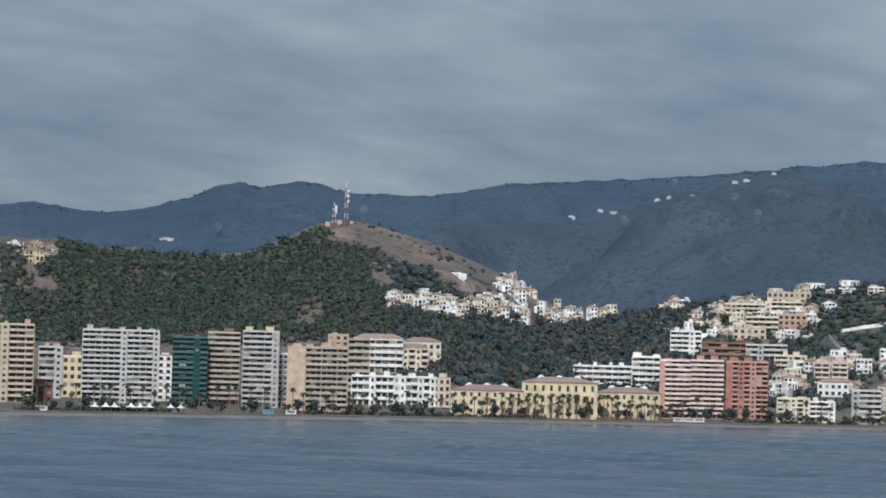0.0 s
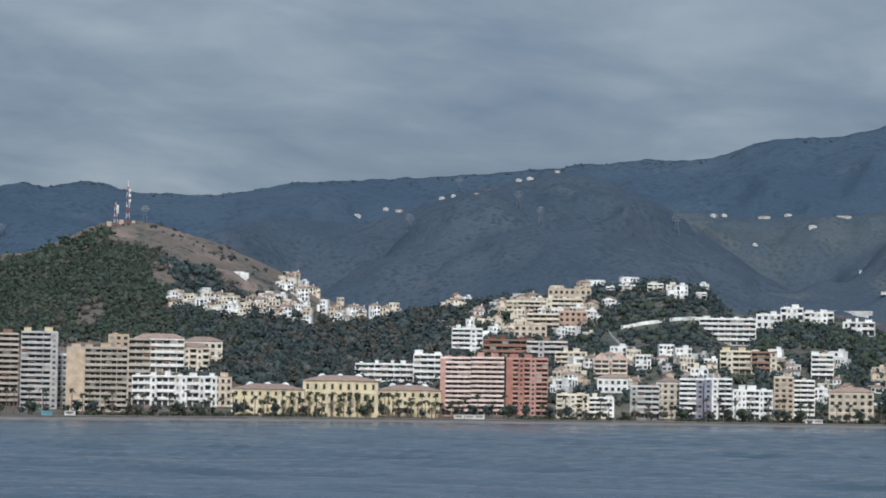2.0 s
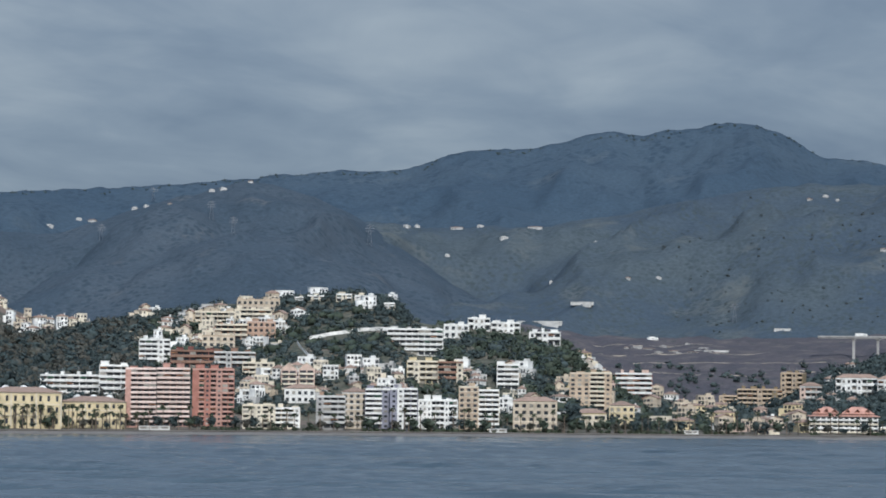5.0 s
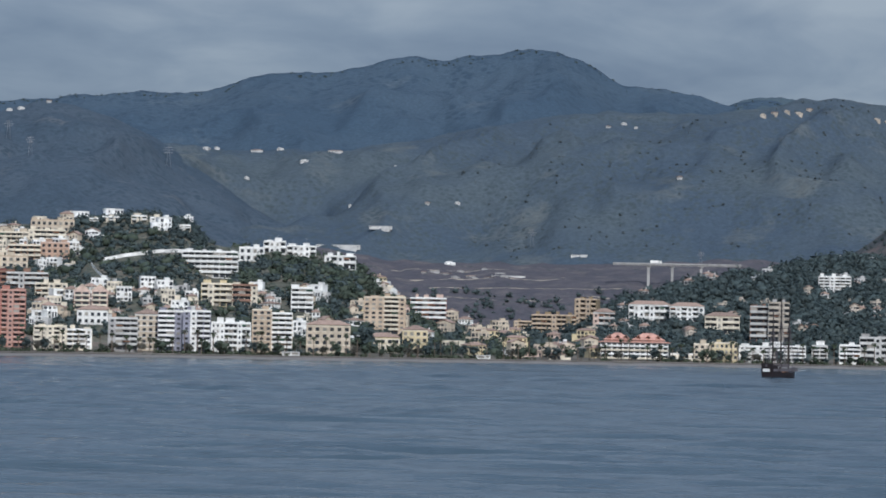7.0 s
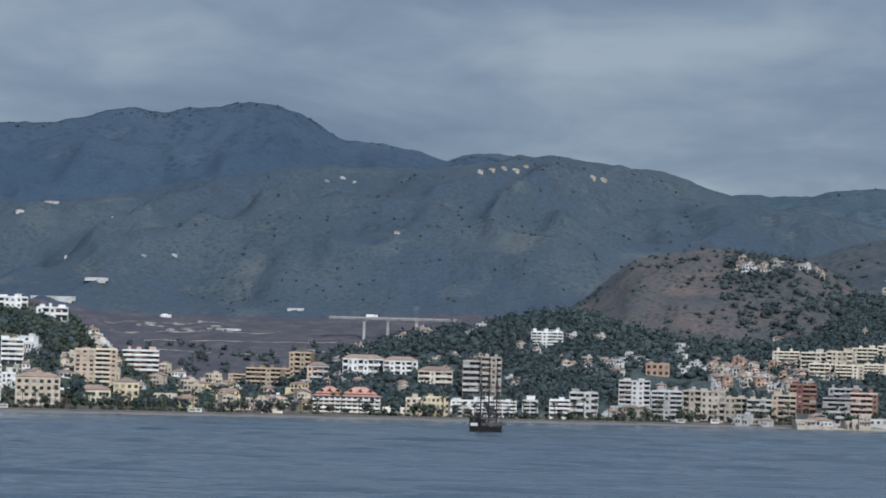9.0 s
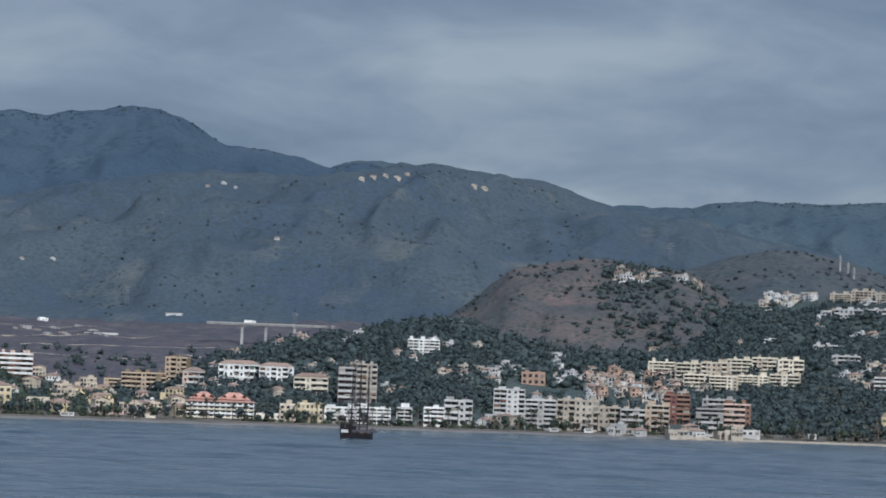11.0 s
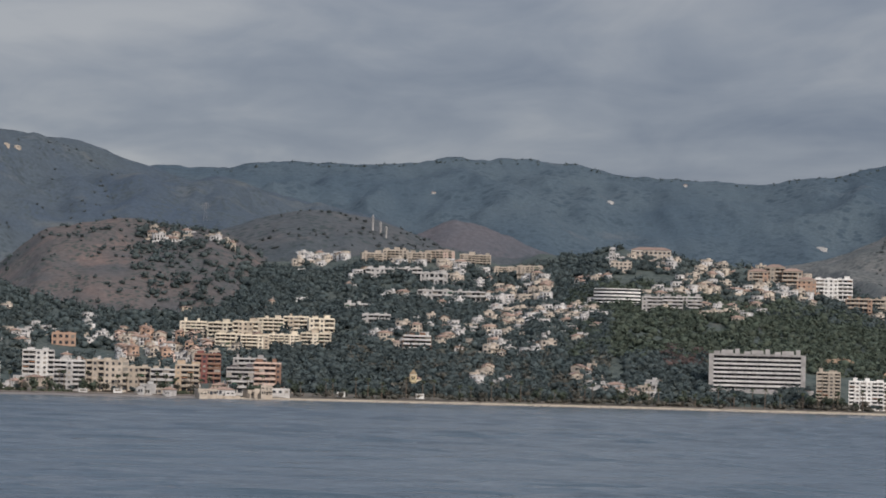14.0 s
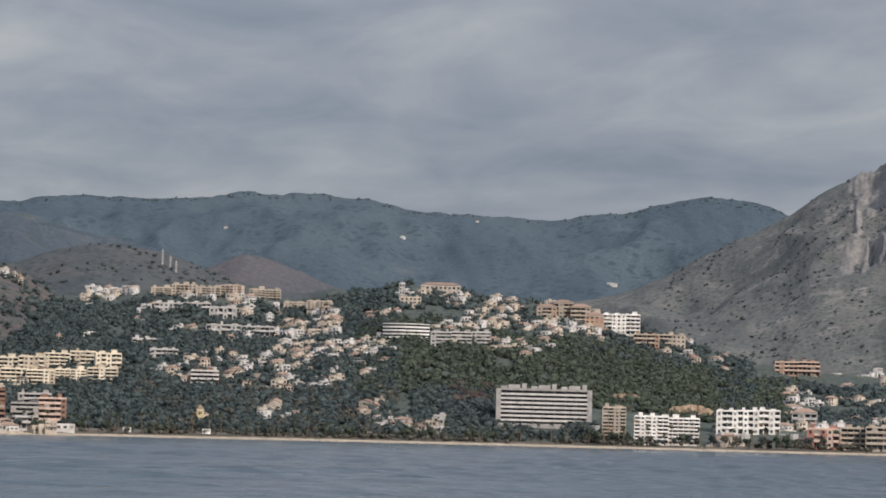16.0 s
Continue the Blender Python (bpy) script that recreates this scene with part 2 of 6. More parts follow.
H = {
    # the two ranges: distance haze is mixed into these forest colours as blue
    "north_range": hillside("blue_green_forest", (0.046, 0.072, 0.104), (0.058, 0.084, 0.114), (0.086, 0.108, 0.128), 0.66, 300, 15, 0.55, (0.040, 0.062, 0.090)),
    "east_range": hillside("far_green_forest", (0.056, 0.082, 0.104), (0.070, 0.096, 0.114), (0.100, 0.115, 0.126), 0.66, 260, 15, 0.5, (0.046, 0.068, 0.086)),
    # scrub and its bush dots carry a blue cast for the haze before them
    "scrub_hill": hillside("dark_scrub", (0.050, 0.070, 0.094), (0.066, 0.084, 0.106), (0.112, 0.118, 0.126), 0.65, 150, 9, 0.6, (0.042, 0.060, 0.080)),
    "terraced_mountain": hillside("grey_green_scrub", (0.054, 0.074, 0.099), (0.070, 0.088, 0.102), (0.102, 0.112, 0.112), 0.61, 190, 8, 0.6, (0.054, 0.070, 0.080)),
    "tawny_hill": hillside("tawny_grass", (0.072, 0.076, 0.080), (0.106, 0.092, 0.088), (0.138, 0.106, 0.097), 0.59, 90, 6, 0.6, (0.050, 0.062, 0.058)),
    "mast_hill": hillside("dull_scrub", (0.060, 0.072, 0.080), (0.082, 0.086, 0.090), (0.105, 0.100, 0.098), 0.64, 120, 9, 0.6, (0.044, 0.056, 0.058)),
    "red_hill": hillside("reddish_scrub", (0.078, 0.082, 0.094), (0.098, 0.092, 0.100), (0.115, 0.102, 0.106), 0.65, 160, 9, 0.2, (0.060, 0.068, 0.078)),
    "castle_hill": hillside("wooded_slope", (0.118, 0.104, 0.088), (0.158, 0.126, 0.106), (0.22, 0.165, 0.138), 0.56, 90, 7, 0.5, (0.050, 0.066, 0.054)),
    "villa_hill": hillside("garden_slope", (0.085, 0.088, 0.070), (0.13, 0.118, 0.095), (0.21, 0.18, 0.15), 0.58, 50, 6, 0.6, (0.048, 0.062, 0.050)),
    "valley_works": hillside("brown_terraces", (0.072, 0.068, 0.080), (0.094, 0.084, 0.092), (0.125, 0.110, 0.11), 0.58, 45, 6, 0.3, (0.052, 0.060, 0.062)),
    "pine_hill": hillside("pine_floor", (0.064, 0.082, 0.080), (0.084, 0.096, 0.088), (0.12, 0.105, 0.09), 0.68, 80, 6, 0.6, (0.044, 0.058, 0.056)),
    "garden_hill": hillside("garden_floor", (0.068, 0.085, 0.079), (0.088, 0.100, 0.088), (0.13, 0.115, 0.10), 0.67, 80, 6, 0.6, (0.046, 0.060, 0.056)),
    "rocky_mountain": hillside("limestone_scrub", (0.096, 0.104, 0.104), (0.130, 0.131, 0.126), (0.205, 0.195, 0.186), 0.61, 80, 7, 0.7, (0.074, 0.084, 0.084)),
    "crag": hillside("bare_limestone", (0.155, 0.152, 0.15), (0.195, 0.19, 0.185), (0.25, 0.24, 0.225), 0.60, 40, 7, 0.25, (0.10, 0.11, 0.105)),
    "ground": hillside("coastal_ground", (0.10, 0.09, 0.075), (0.14, 0.125, 0.105), (0.20, 0.17, 0.14), 0.6, 60, 8, 0.2),
}


def sea_water():
    m = bpy.data.materials.new("sea_water")
    m.use_nodes = True
    nt = m.node_tree
    b = nt.nodes["Principled BSDF"]
    b.inputs["Base Color"].default_value = (0.042, 0.066, 0.088, 1)
    b.inputs["Roughness"].default_value = 0.22
    b.inputs["IOR"].default_value = 1.33
    geo = nt.nodes.new("ShaderNodeNewGeometry")
    last = None
    for size, stretch, depth, strength in ((5.0, 5.0, 1.0, 0.75), (2.0, 3.5, 0.3, 0.65)):
        mp = nt.nodes.new("ShaderNodeMapping")
        mp.inputs["Scale"].default_value = (1 / (size * stretch), 1 / size, 1)
        mp.inputs["Rotation"].default_value = (0, 0, radians(3 + size * .6))
        nt.links.new(geo.outputs["Position"], mp.inputs[0])
        n = nt.nodes.new("ShaderNodeTexNoise")
        n.inputs["Scale"].default_value, n.inputs["Detail"].default_value = 1.0, 4
        nt.links.new(mp.outputs[0], n.inputs["Vector"])
        bp = nt.nodes.new("ShaderNodeBump")
        bp.inputs["Strength"].default_value, bp.inputs["Distance"].default_value = strength, depth
        nt.links.new(n.outputs["Fac"], bp.inputs["Height"])
        if last:
            nt.links.new(last.outputs[0], bp.inputs["Normal"])
        last = bp
    nt.links.new(last.outputs[0], b.inputs["Normal"])
    # calmer and rougher streaks
    mp = nt.nodes.new("ShaderNodeMapping")
    mp.inputs["Scale"].default_value = (1 / 60.0, 1 / 14.0, 1)
    nt.links.new(geo.outputs["Position"], mp.inputs[0])
    n = nt.nodes.new("ShaderNodeTexNoise")
    n.inputs["Scale"].default_value, n.inputs["Detail"].default_value, n.inputs["Roughness"].default_value = 1.0, 5, 0.6
    nt.links.new(mp.outputs[0], n.inputs["Vector"])
    mr = nt.nodes.new("ShaderNodeMapRange")
    mr.inputs[1].default_value, mr.inputs[2].default_value, mr.inputs[3].default_value, mr.inputs[4].default_value = 0.35, 0.65, 0.10, 0.26
    nt.links.new(n.outputs["Fac"], mr.inputs[0])
    nt.links.new(mr.outputs[0], b.inputs["Roughness"])
    return m


# ---- the lie of the land ----
EYE = (22.0, 0.0, 20.0)


def fbm(x, y, octaves=4, seed=0):
    """Smooth value noise of several octaves, about -1 to 1."""
    x, y = np.asarray(x, float), np.asarray(y, float)
    total, amp, norm = 0.0, 1.0, 0.0
    for o in range(octaves):
        xi, yi = np.floor(x), np.floor(y)
        fx, fy = x - xi, y - yi
        fx, fy = fx * fx * (3 - 2 * fx), fy * fy * (3 - 2 * fy)

        def corner(i, j):
            n = np.sin(i * 127.1 + j * 311.7 + seed * 74.7 + o * 19.3) * 43758.5453
            return (n - np.floor(n)) * 2 - 1
        a = corner(xi, yi) * (1 - fx) + corner(xi + 1, yi) * fx
        b = corner(xi, yi + 1) * (1 - fx) + corner(xi + 1, yi + 1) * fx
        total = total + amp * (a * (1 - fy) + b * fy)
        norm += amp
        x, y, amp = x * 2.03 + 5.1, y * 2.03 + 1.7, amp * 0.5
    return total / norm


def spot(bearing, reach):
    """Plan place from a bearing (degrees, left of north positive) and a reach in metres, off the ship."""
    a = np.radians(bearing)
    return EYE[0] - np.sin(a) * reach, EYE[1] + np.cos(a) * reach


SHORE_B = (-60, -19, -10, -2, 10, 17, 24, 33, 60)
SHORE_R = (2000, 1950, 1940, 1850, 1700, 1640, 1560, 1400, 1000)
PLAIN = 2.1
PLINTH = 3.7


def shore(bearing):
    return np.interp(bearing, SHORE_B, SHORE_R)


def plain_height(bearing, reach):
    s = np.asarray(reach) - shore(bearing)
    return np.interp(s, (-40, 0, 27, 30, 120, 6000), (-3, 0, 1.3, PLAIN, PLINTH + .8, 25))


RIDGES = {}


def smooth_line(q, xs, ys):
    """Smooth curve through the points, with no overshoot to speak of."""
    q = np.clip(q, xs[0], xs[-1])
    slope = np.gradient(ys, xs)
    i = np.clip(np.searchsorted(xs, q, side="right") - 1, 0, len(xs) - 2)
    w = xs[i + 1] - xs[i]
    t = (q - xs[i]) / w
    lean = (ys[i + 1] - ys[i]) / w
    lo, hi = -2.0 * np.abs(lean), 2.0 * np.abs(lean)
    a, b = np.clip(slope[i], lo, hi), np.clip(slope[i + 1], lo, hi)
    return ys[i] * (1 + 2 * t) * (1 - t) ** 2 + a * w * t * (1 - t) ** 2 + ys[i + 1] * t * t * (3 - 2 * t) + b * w * t * t * (t - 1)


def ridge_line(name, foot, crest, back, power, rough, bearings, heights, seed):
    RIDGES[name] = (foot, crest, back, power, rough, np.array(bearings, float), np.array(heights, float), seed)


def ridge_height(name, bearing, reach):
    """Height of one hill or range: rises from its foot to its crest line, falls away behind."""
    foot, crest, back, power, rough, bs, hs, seed = RIDGES[name]
    bearing, reach = np.asarray(bearing, float), np.asarray(reach, float)
    top = smooth_line(bearing, bs, hs)
    u = (reach - foot) / (crest - foot)
    x, y = spot(bearing, reach)
    front = np.clip(u, 0, 1) ** power
    rear = np.clip(1 - (reach - crest) / back, -0.2, 1)
    z = top * np.where(u <= 1, front, rear)
    gully = 1 - np.abs(fbm(x / 260, y / 420, 4, seed)) * 2
    mid = np.clip(u * 1.4, 0, 1) * np.clip((1.02 - u) * 4, 0, 1)
    z = z + rough * top * mid * (gully - .55) * .5
    z = z + fbm(x / 23, y / 60, 3, seed + 3) * (1.6 + crest * .0006) * np.clip(u * 3, 0, 1)
    return np.where(u < 0, -30 + 0 * z, z)


def land(bearing, reach):
    z = plain_height(bearing, reach)
    for name in RIDGES:
        z = np.maximum(z, ridge_height(name, bearing, reach))
    return z


ridge_line("north_range", 3300, 4550, 350, 0.9, 0.26,
           (-4, 2.99, 3.89, 4.57, 5.26, 5.94, 6.63, 7.33, 8.08, 8.71, 9.48, 9.85, 10.37, 10.94, 11.31, 12.03, 12.68, 13.88, 15.03, 16.18, 17.55, 20.17, 21.65, 23.6, 25.43, 26.8, 27.72, 28.52, 29.26, 29.94, 31.57, 32.47, 33.32, 33.82, 60),
           (150, 387.3, 397.4, 389.5, 403.3, 413.5, 420.0, 447.4, 470.2, 473.9, 466.8, 464.9, 455.7, 462.2, 457.1, 444.7, 434.6, 428.0, 401.5, 392.4, 383.6, 364.7, 355.0, 342.4, 323.2, 323.9, 340.1, 331.9, 334.7, 312.1, 282.5, 285.6, 292.3, 286.4, 300), 1)
ridge_line("east_range", 3400, 4600, 300, 0.9, 0.3,
           (-50, -30, -20.28, -18.38, -17.92, -17.47, -16.9, -16.4, -15.74, -14.95, -14.61, -13.59, -12.11, -10.51, -9.75, -7.49, -5.78, -4.75, -3.56, -2.6, -1.14, 3.11, 3.68, 4.26, 8),
           (200, 200, 307.0, 356.6, 371.5, 383.8, 385.7, 384.3, 369.1, 351.4, 352.8, 341.0, 346.7, 354.0, 370.2, 373.8, 358.6, 359.3, 358.9, 346.1, 345.8, 400.3, 405.6, 400.7, 100), 2)
ridge_line("scrub_hill", 2700, 3600, 700, 0.85, 0.55,
           (4, 12.16, 12.96, 13.88, 15.03, 15.96, 17.0, 17.95, 18.5, 18.88, 20.23, 21.36, 22.5, 24.1, 25.24, 26.83, 40, 60),
           (5, 130.7, 149.8, 168.1, 207.7, 244.8, 275.9, 295.8, 298.4, 290.0, 268.9, 242.2, 226.2, 229.6, 216.2, 168.9, 90, 90), 3)
ridge_line("terraced_mountain", 2900, 3750, 600, 0.8, 0.58,
           (-12, -7.0, -5.39, -4.12, -2.51, -2.18, -1.14, -0.46, 0.23, 1.46, 3.1, 4.12, 5.03, 6.97, 7.88, 9.03, 10.17, 11.31, 12.46, 13.6, 14.74, 15.89, 16.57, 17.58, 21, 24),
           (10, 195.9, 234.4, 247.3, 270.6, 268.2, 288.1, 301.2, 314.6, 324.3, 330.1, 317.4, 311.4, 311.7, 304.7, 292.8, 279.3, 264.2, 252.0, 253.2, 252.8, 261.4, 263.1, 249.3, 150, 20), 4)
ridge_line("tawny_hill", 2350, 2850, 400, 0.8, 0.35,
           (-14, -5.37, -3.76, -3.04, -1.84, -0.92, 0.29, 0.84, 1.19, 2.08, 3.23, 7),
           (60, 123.0, 132.2, 153.9, 162.1, 169.7, 158.8, 150.9, 134.9, 104.4, 89.7, 10), 5)
ridge_line("mast_hill", 2500, 3050, 400, 0.85, 0.3,
           (-20, -10.58, -9.43, -8.75, -7.5, -6.81, -5.66, -4.86, -3.49, -2.81, -1.9, 1),
           (40, 137.5, 148.0, 147.2, 156.4, 168.9, 186.8, 191.8, 182.4, 169.2, 155.5, 40), 6)
ridge_line("red_hill", 3000, 3400, 300, 0.9, 0.2,
           (-16, -9.85, -8.6, -7.69, -6.22, -3),
           (60, 160.0, 188.7, 206.3, 171.5, 60), 7)
ridge_line("castle_hill", 1720, 2300, 500, 0.8, 0.3,
           (10, 14, 19.79, 20.59, 21.5, 22.65, 23.39, 23.8, 24.61, 25.65, 26.8, 27.25, 27.71, 28.38, 29.28, 30.87, 32.0, 32.79, 34.02, 45, 60),
           (5, 20, 67.1, 80.1, 74.6, 85.0, 97.2, 108.3, 123.6, 138.7, 149.0, 148.9, 146.6, 134.3, 120.8, 121.3, 124.5, 128.1, 131.0, 130, 60), 8)
ridge_line("villa_hill", 1780, 2120, 500, 0.85, 0.2,
           (6, 10.01, 10.57, 11.37, 11.71, 12.85, 13.99, 15.02, 15.43, 16.29, 17.09, 18.57, 19.71, 20.85, 21.53, 22.21, 30),
           (5, 23.9, 29.7, 45.8, 58.2, 74.2, 78.0, 82.3, 94.2, 101.2, 97.2, 91.7, 85.6, 80.3, 76.8, 72.8, 5), 9)
ridge_line("valley_works", 2350, 3000, 300, 0.9, 0.1,
           (-2, 4.42, 5.55, 6.69, 7.83, 8.98, 10.13, 11.27, 11.96, 12.88, 20),
           (30, 98.6, 96.3, 94.0, 91.6, 91.6, 91.6, 91.6, 96.8, 103.0, 20), 10)
ridge_line("pine_hill", 2000, 2450, 400, 0.8, 0.25,
           (-12, -4.3, -3.15, -1.55, -0.29, 0.75, 1.7, 2.59, 3.3, 4.43, 5.56, 6.58, 7.37, 8.28, 10),
           (20, 63.1, 64.1, 64.5, 66.8, 76.2, 88.4, 85.5, 80.0, 71.0, 61.0, 49.0, 36.3, 23.3, 5), 11)
ridge_line("garden_hill", 2000, 2800, 500, 0.85, 0.25,
           (-50, -30, -20.5, -19.18, -18.05, -17.48, -16.48, -15.43, -14.74, -13.48, -12.33, -11.93, -10.61, -9.8, -9.47, -8.78, -7.64, -7.07, -5.71, -4.91, -3.77, -3.09, -1.51, 3),
           (60, 60, 66.2, 71.3, 78.3, 83.2, 96.0, 111.5, 121.8, 131.5, 136.8, 140.8, 146.4, 138.6, 142.0, 130.1, 139.8, 141.3, 137.3, 127.3, 127.4, 112.4, 76.5, 20), 12)
ridge_line("rocky_mountain", 2800, 3700, 600, 1.1, 0.4,
           (-40, -28, -24, -21, -20.32, -19.56, -19.0, -18.45, -17.33, -16.2, -15.07, -13.94, -12.8, -8),
           (150, 330, 440, 420, 353.0, 334.7, 315.7, 290.7, 254.6, 216.1, 184.9, 168.3, 151.6, 60), 13)


def grid_object(name, bs, rs, height, material):
    """A sheet over bearings bs and reaches rs (a row of reaches for each bearing), at the heights given."""
    bb = np.repeat(np.asarray(bs)[:, None], rs.shape[1], 1)
    x, y = spot(bb, rs)
    z = height(bb, rs)
    n, k = rs.shape
    me = bpy.data.meshes.new(name)
    me.vertices.add(n * k)
    me.vertices.foreach_set("co", np.stack([x, y, z], -1).astype(np.float32).ravel())
    i = (np.arange(n - 1)[:, None] * k + np.arange(k - 1)[None, :]).ravel()
    quads = np.stack([i, i + 1, i + k + 1, i + k], -1).astype(np.int32)
    me.loops.add(quads.size)
    me.loops.foreach_set("vertex_index", quads.ravel())
    me.polygons.add(len(quads))
    me.polygons.foreach_set("loop_start", np.arange(0, quads.size, 4, dtype=np.int32))
    me.polygons.foreach_set("use_smooth", np.ones(len(quads), dtype=bool))
    me.update(calc_edges=True)
    me.materials.append(material)
    return new(name, me)


HILL_LABELS = {
    "north_range": "dark forested mountain range blued by haze under cloud",
    "east_range": "hazy green mountain range beyond the suburbs",
    "scrub_hill": "dark scrub-covered hill before the range",
    "terraced_mountain": "grey-green mountain slope dotted with bushes",
    "tawny_hill": "tawny bare hill with scattered bushes",
    "mast_hill": "dull brown hill crowned by radio masts",
    "red_hill": "reddish bare hill behind the villas",
    "castle_hill": "wooded hill with bare brown summit above town",
    "villa_hill": "hillside covered with villas and gardens",
    "valley_works": "brown terraced valley with bare earth banks",
    "pine_hill": "hill covered with dark pine trees",
    "garden_hill": "wooded suburban hillside full of villas",
    "rocky_mountain": "rocky grey limestone mountain with scrub",
}
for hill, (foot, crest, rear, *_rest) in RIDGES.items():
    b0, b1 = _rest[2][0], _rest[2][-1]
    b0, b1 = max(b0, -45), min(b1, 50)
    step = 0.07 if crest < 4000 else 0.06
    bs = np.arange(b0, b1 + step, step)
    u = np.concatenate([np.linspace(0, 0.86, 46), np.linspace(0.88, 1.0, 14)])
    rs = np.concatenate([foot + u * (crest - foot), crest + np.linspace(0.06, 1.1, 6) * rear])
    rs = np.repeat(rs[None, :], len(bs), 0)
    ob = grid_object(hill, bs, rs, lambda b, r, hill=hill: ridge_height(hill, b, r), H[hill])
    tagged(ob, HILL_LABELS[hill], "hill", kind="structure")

def crag_height(b, r):
    """Fluted bare rock standing proud of the mountain's upper flank, sunk into it at its edges."""
    x, y = spot(b, r)
    edge = np.clip((-19.45 - .3 * fbm(r / 50, b * 0, 3, 21) - b) / .3, 0, 1) * np.clip((r - 3290 - 45 * fbm(b * 2.2, b * 0, 3, 22)) / 60, 0, 1)
    flute = np.abs(fbm(b * 3.2 + r / 900, r / 150, 5, 23))
    return ridge_height("rocky_mountain", b, r) - 5 + edge * (12 - 17 * flute + 4 * fbm(x / 11, r / 11, 3, 24))


bs = np.arange(-23.5, -18.6, 0.03)
rs = np.repeat(np.linspace(3230, 3720, 90)[None, :], len(bs), 0)
tagged(grid_object("crag", bs, rs, crag_height, H["crag"]), "pale fluted limestone crag on the rocky mountain", "crag", kind="structure")

bs = np.arange(-80, 80.01, 0.25)
steps = np.array([-60, -40, 0, 8, 18, 27, 30, 60, 90, 120, 200, 300, 450, 700, 1100, 1800, 3000, 4500])
ground = grid_object("ground", bs, shore(bs)[:, None] + steps[None, :], plain_height, H["ground"])
tagged(ground, "coastal plain of pale earth below the hills", "ground", kind="structure")


def beach_height(b, r):
    return plain_height(b, r) + 0.12 + fbm(b * 14, r / 9, 3, 5) * 0.25


bs = np.arange(-3.2, 60, 0.08)
along = np.linspace(-6, 26.5, 12)
tagged(grid_object("beach", bs, shore(bs)[:, None] + along[None, :], beach_height, M["sand"]), "dark wet sand beach along the sea", "beach", kind="structure")
bs = np.arange(-60, -3.1, 0.08)
tagged(grid_object("beach", bs, shore(bs)[:, None] + along[None, :], beach_height, M["palesand"]), "pale sand beach along the sea", "beach", kind="structure")



def swell(b, r):
    """Short wind waves, from many crossing trains, calmer under the shore."""
    x, y = spot(b, r)
    rng = np.random.default_rng(4)
    z = 0.0
    for k in range(16):
        length = 3.4 * 1.15 ** k
        a = rng.normal(-1.52, .12 if length > 7 else .35)
        z = z + (.034 if 9 < length < 30 else .010) * length ** .8 * np.sin((x * np.cos(a) + y * np.sin(a)) * 2 * np.pi / length + rng.uniform(0, 6.3) + 1.5 * fbm(x / 90, y / 90, 2, k))
    gust = .75 + .55 * fbm(x / 160, y / 70, 3, 9)
    return z * gust * np.clip((shore(b) + 5 - r) / 600, .3, 1)


rows = [270.0]
while rows[-1] < 1985:
    rows.append(rows[-1] + max(1.3, rows[-1] * .0042))
bs = np.arange(-24, 37, .14)
sea = grid_object("water", bs, np.repeat(np.array(rows)[None, :], len(bs), 0), swell, sea_water())
tagged(sea, "grey-blue sea with small rippling waves", "sea", kind="structure")
me = bpy.data.meshes.new("open_water")
ring = [(math.cos(a) * 7000, math.sin(a) * 7000, -1.1) for a in np.linspace(0, 2 * math.pi, 65)[:-1]]
me.from_pydata(ring, [], [tuple(range(64))])
me.materials.append(sea.data.materials[0])
tagged(new("open_water", me), "grey-blue open sea out to the horizon", "sea", kind="structure")


# ---- building kit ----
def boxes_mesh(name, boxes, material):
    """One mesh of boxes (x0, x1, y0, y1, z0, z1)."""
    vs, fs = [], []
    for x0, x1, y0, y1, z0, z1 in boxes:
        k = len(vs)
        vs += [(x0, y0, z0), (x1, y0, z0), (x1, y1, z0), (x0, y1, z0), (x0, y0, z1), (x1, y0, z1), (x1, y1, z1), (x0, y1, z1)]
        fs += [(k, k + 3, k + 2, k + 1), (k + 4, k + 5, k + 6, k + 7), (k, k + 1, k + 5, k + 4), (k + 1, k + 2, k + 6, k + 5),
               (k + 2, k + 3, k + 7, k + 6), (k + 3, k, k + 4, k + 7)]
    me = bpy.data.meshes.new(name)
    me.from_pydata(vs, [], fs)
    me.materials.append(material)
    return me


def part(name, mesh, parent, label=""):
    ob = new(name, mesh)
    ob.parent = parent
    if label:
        ob["label"] = label
    return ob


def boxpart(name, boxes, material, parent, label="", stuff=False):
    ob = part(name, boxes_mesh(name, boxes, M[material]), parent, label)
    if stuff:
        ob["kind"] = "stuff"
    return ob


def each_pane(name, boxes, material, parent, seen):
    """Window by window, alike ones on one mesh."""
    for x0, x1, y0, y1, z0, z1 in boxes:
        w, d, h = round(x1 - x0, 3), round(y1 - y0, 3), round(z1 - z0, 3)
        key = (material, w, d, h)
        if key not in seen:
            seen[key] = boxes_mesh(name, [(0, w, 0, d, 0, h)], M[material])
        part(name, seen[key], parent).location = (x0, y0, z0)


def panes(name, glass, blind, parent):
    """The small panes of one storey, some with their blinds down."""
    me = boxes_mesh(name, glass + blind, M["glass"])
    me.materials.append(M["shade"])
    flags = np.zeros(len(me.polygons), dtype=np.int32)
    flags[len(glass) * 6:] = 1
    me.polygons.foreach_set("material_index", flags)
    ob = part(name, me, parent)
    ob["kind"] = "stuff"
    return ob


def shape(name, vs, fs, material, parent, label=""):
    me = bpy.data.meshes.new(name)
    me.from_pydata(vs, [], fs)
    me.materials.append(M[material])
    return part(name, me, parent, label)


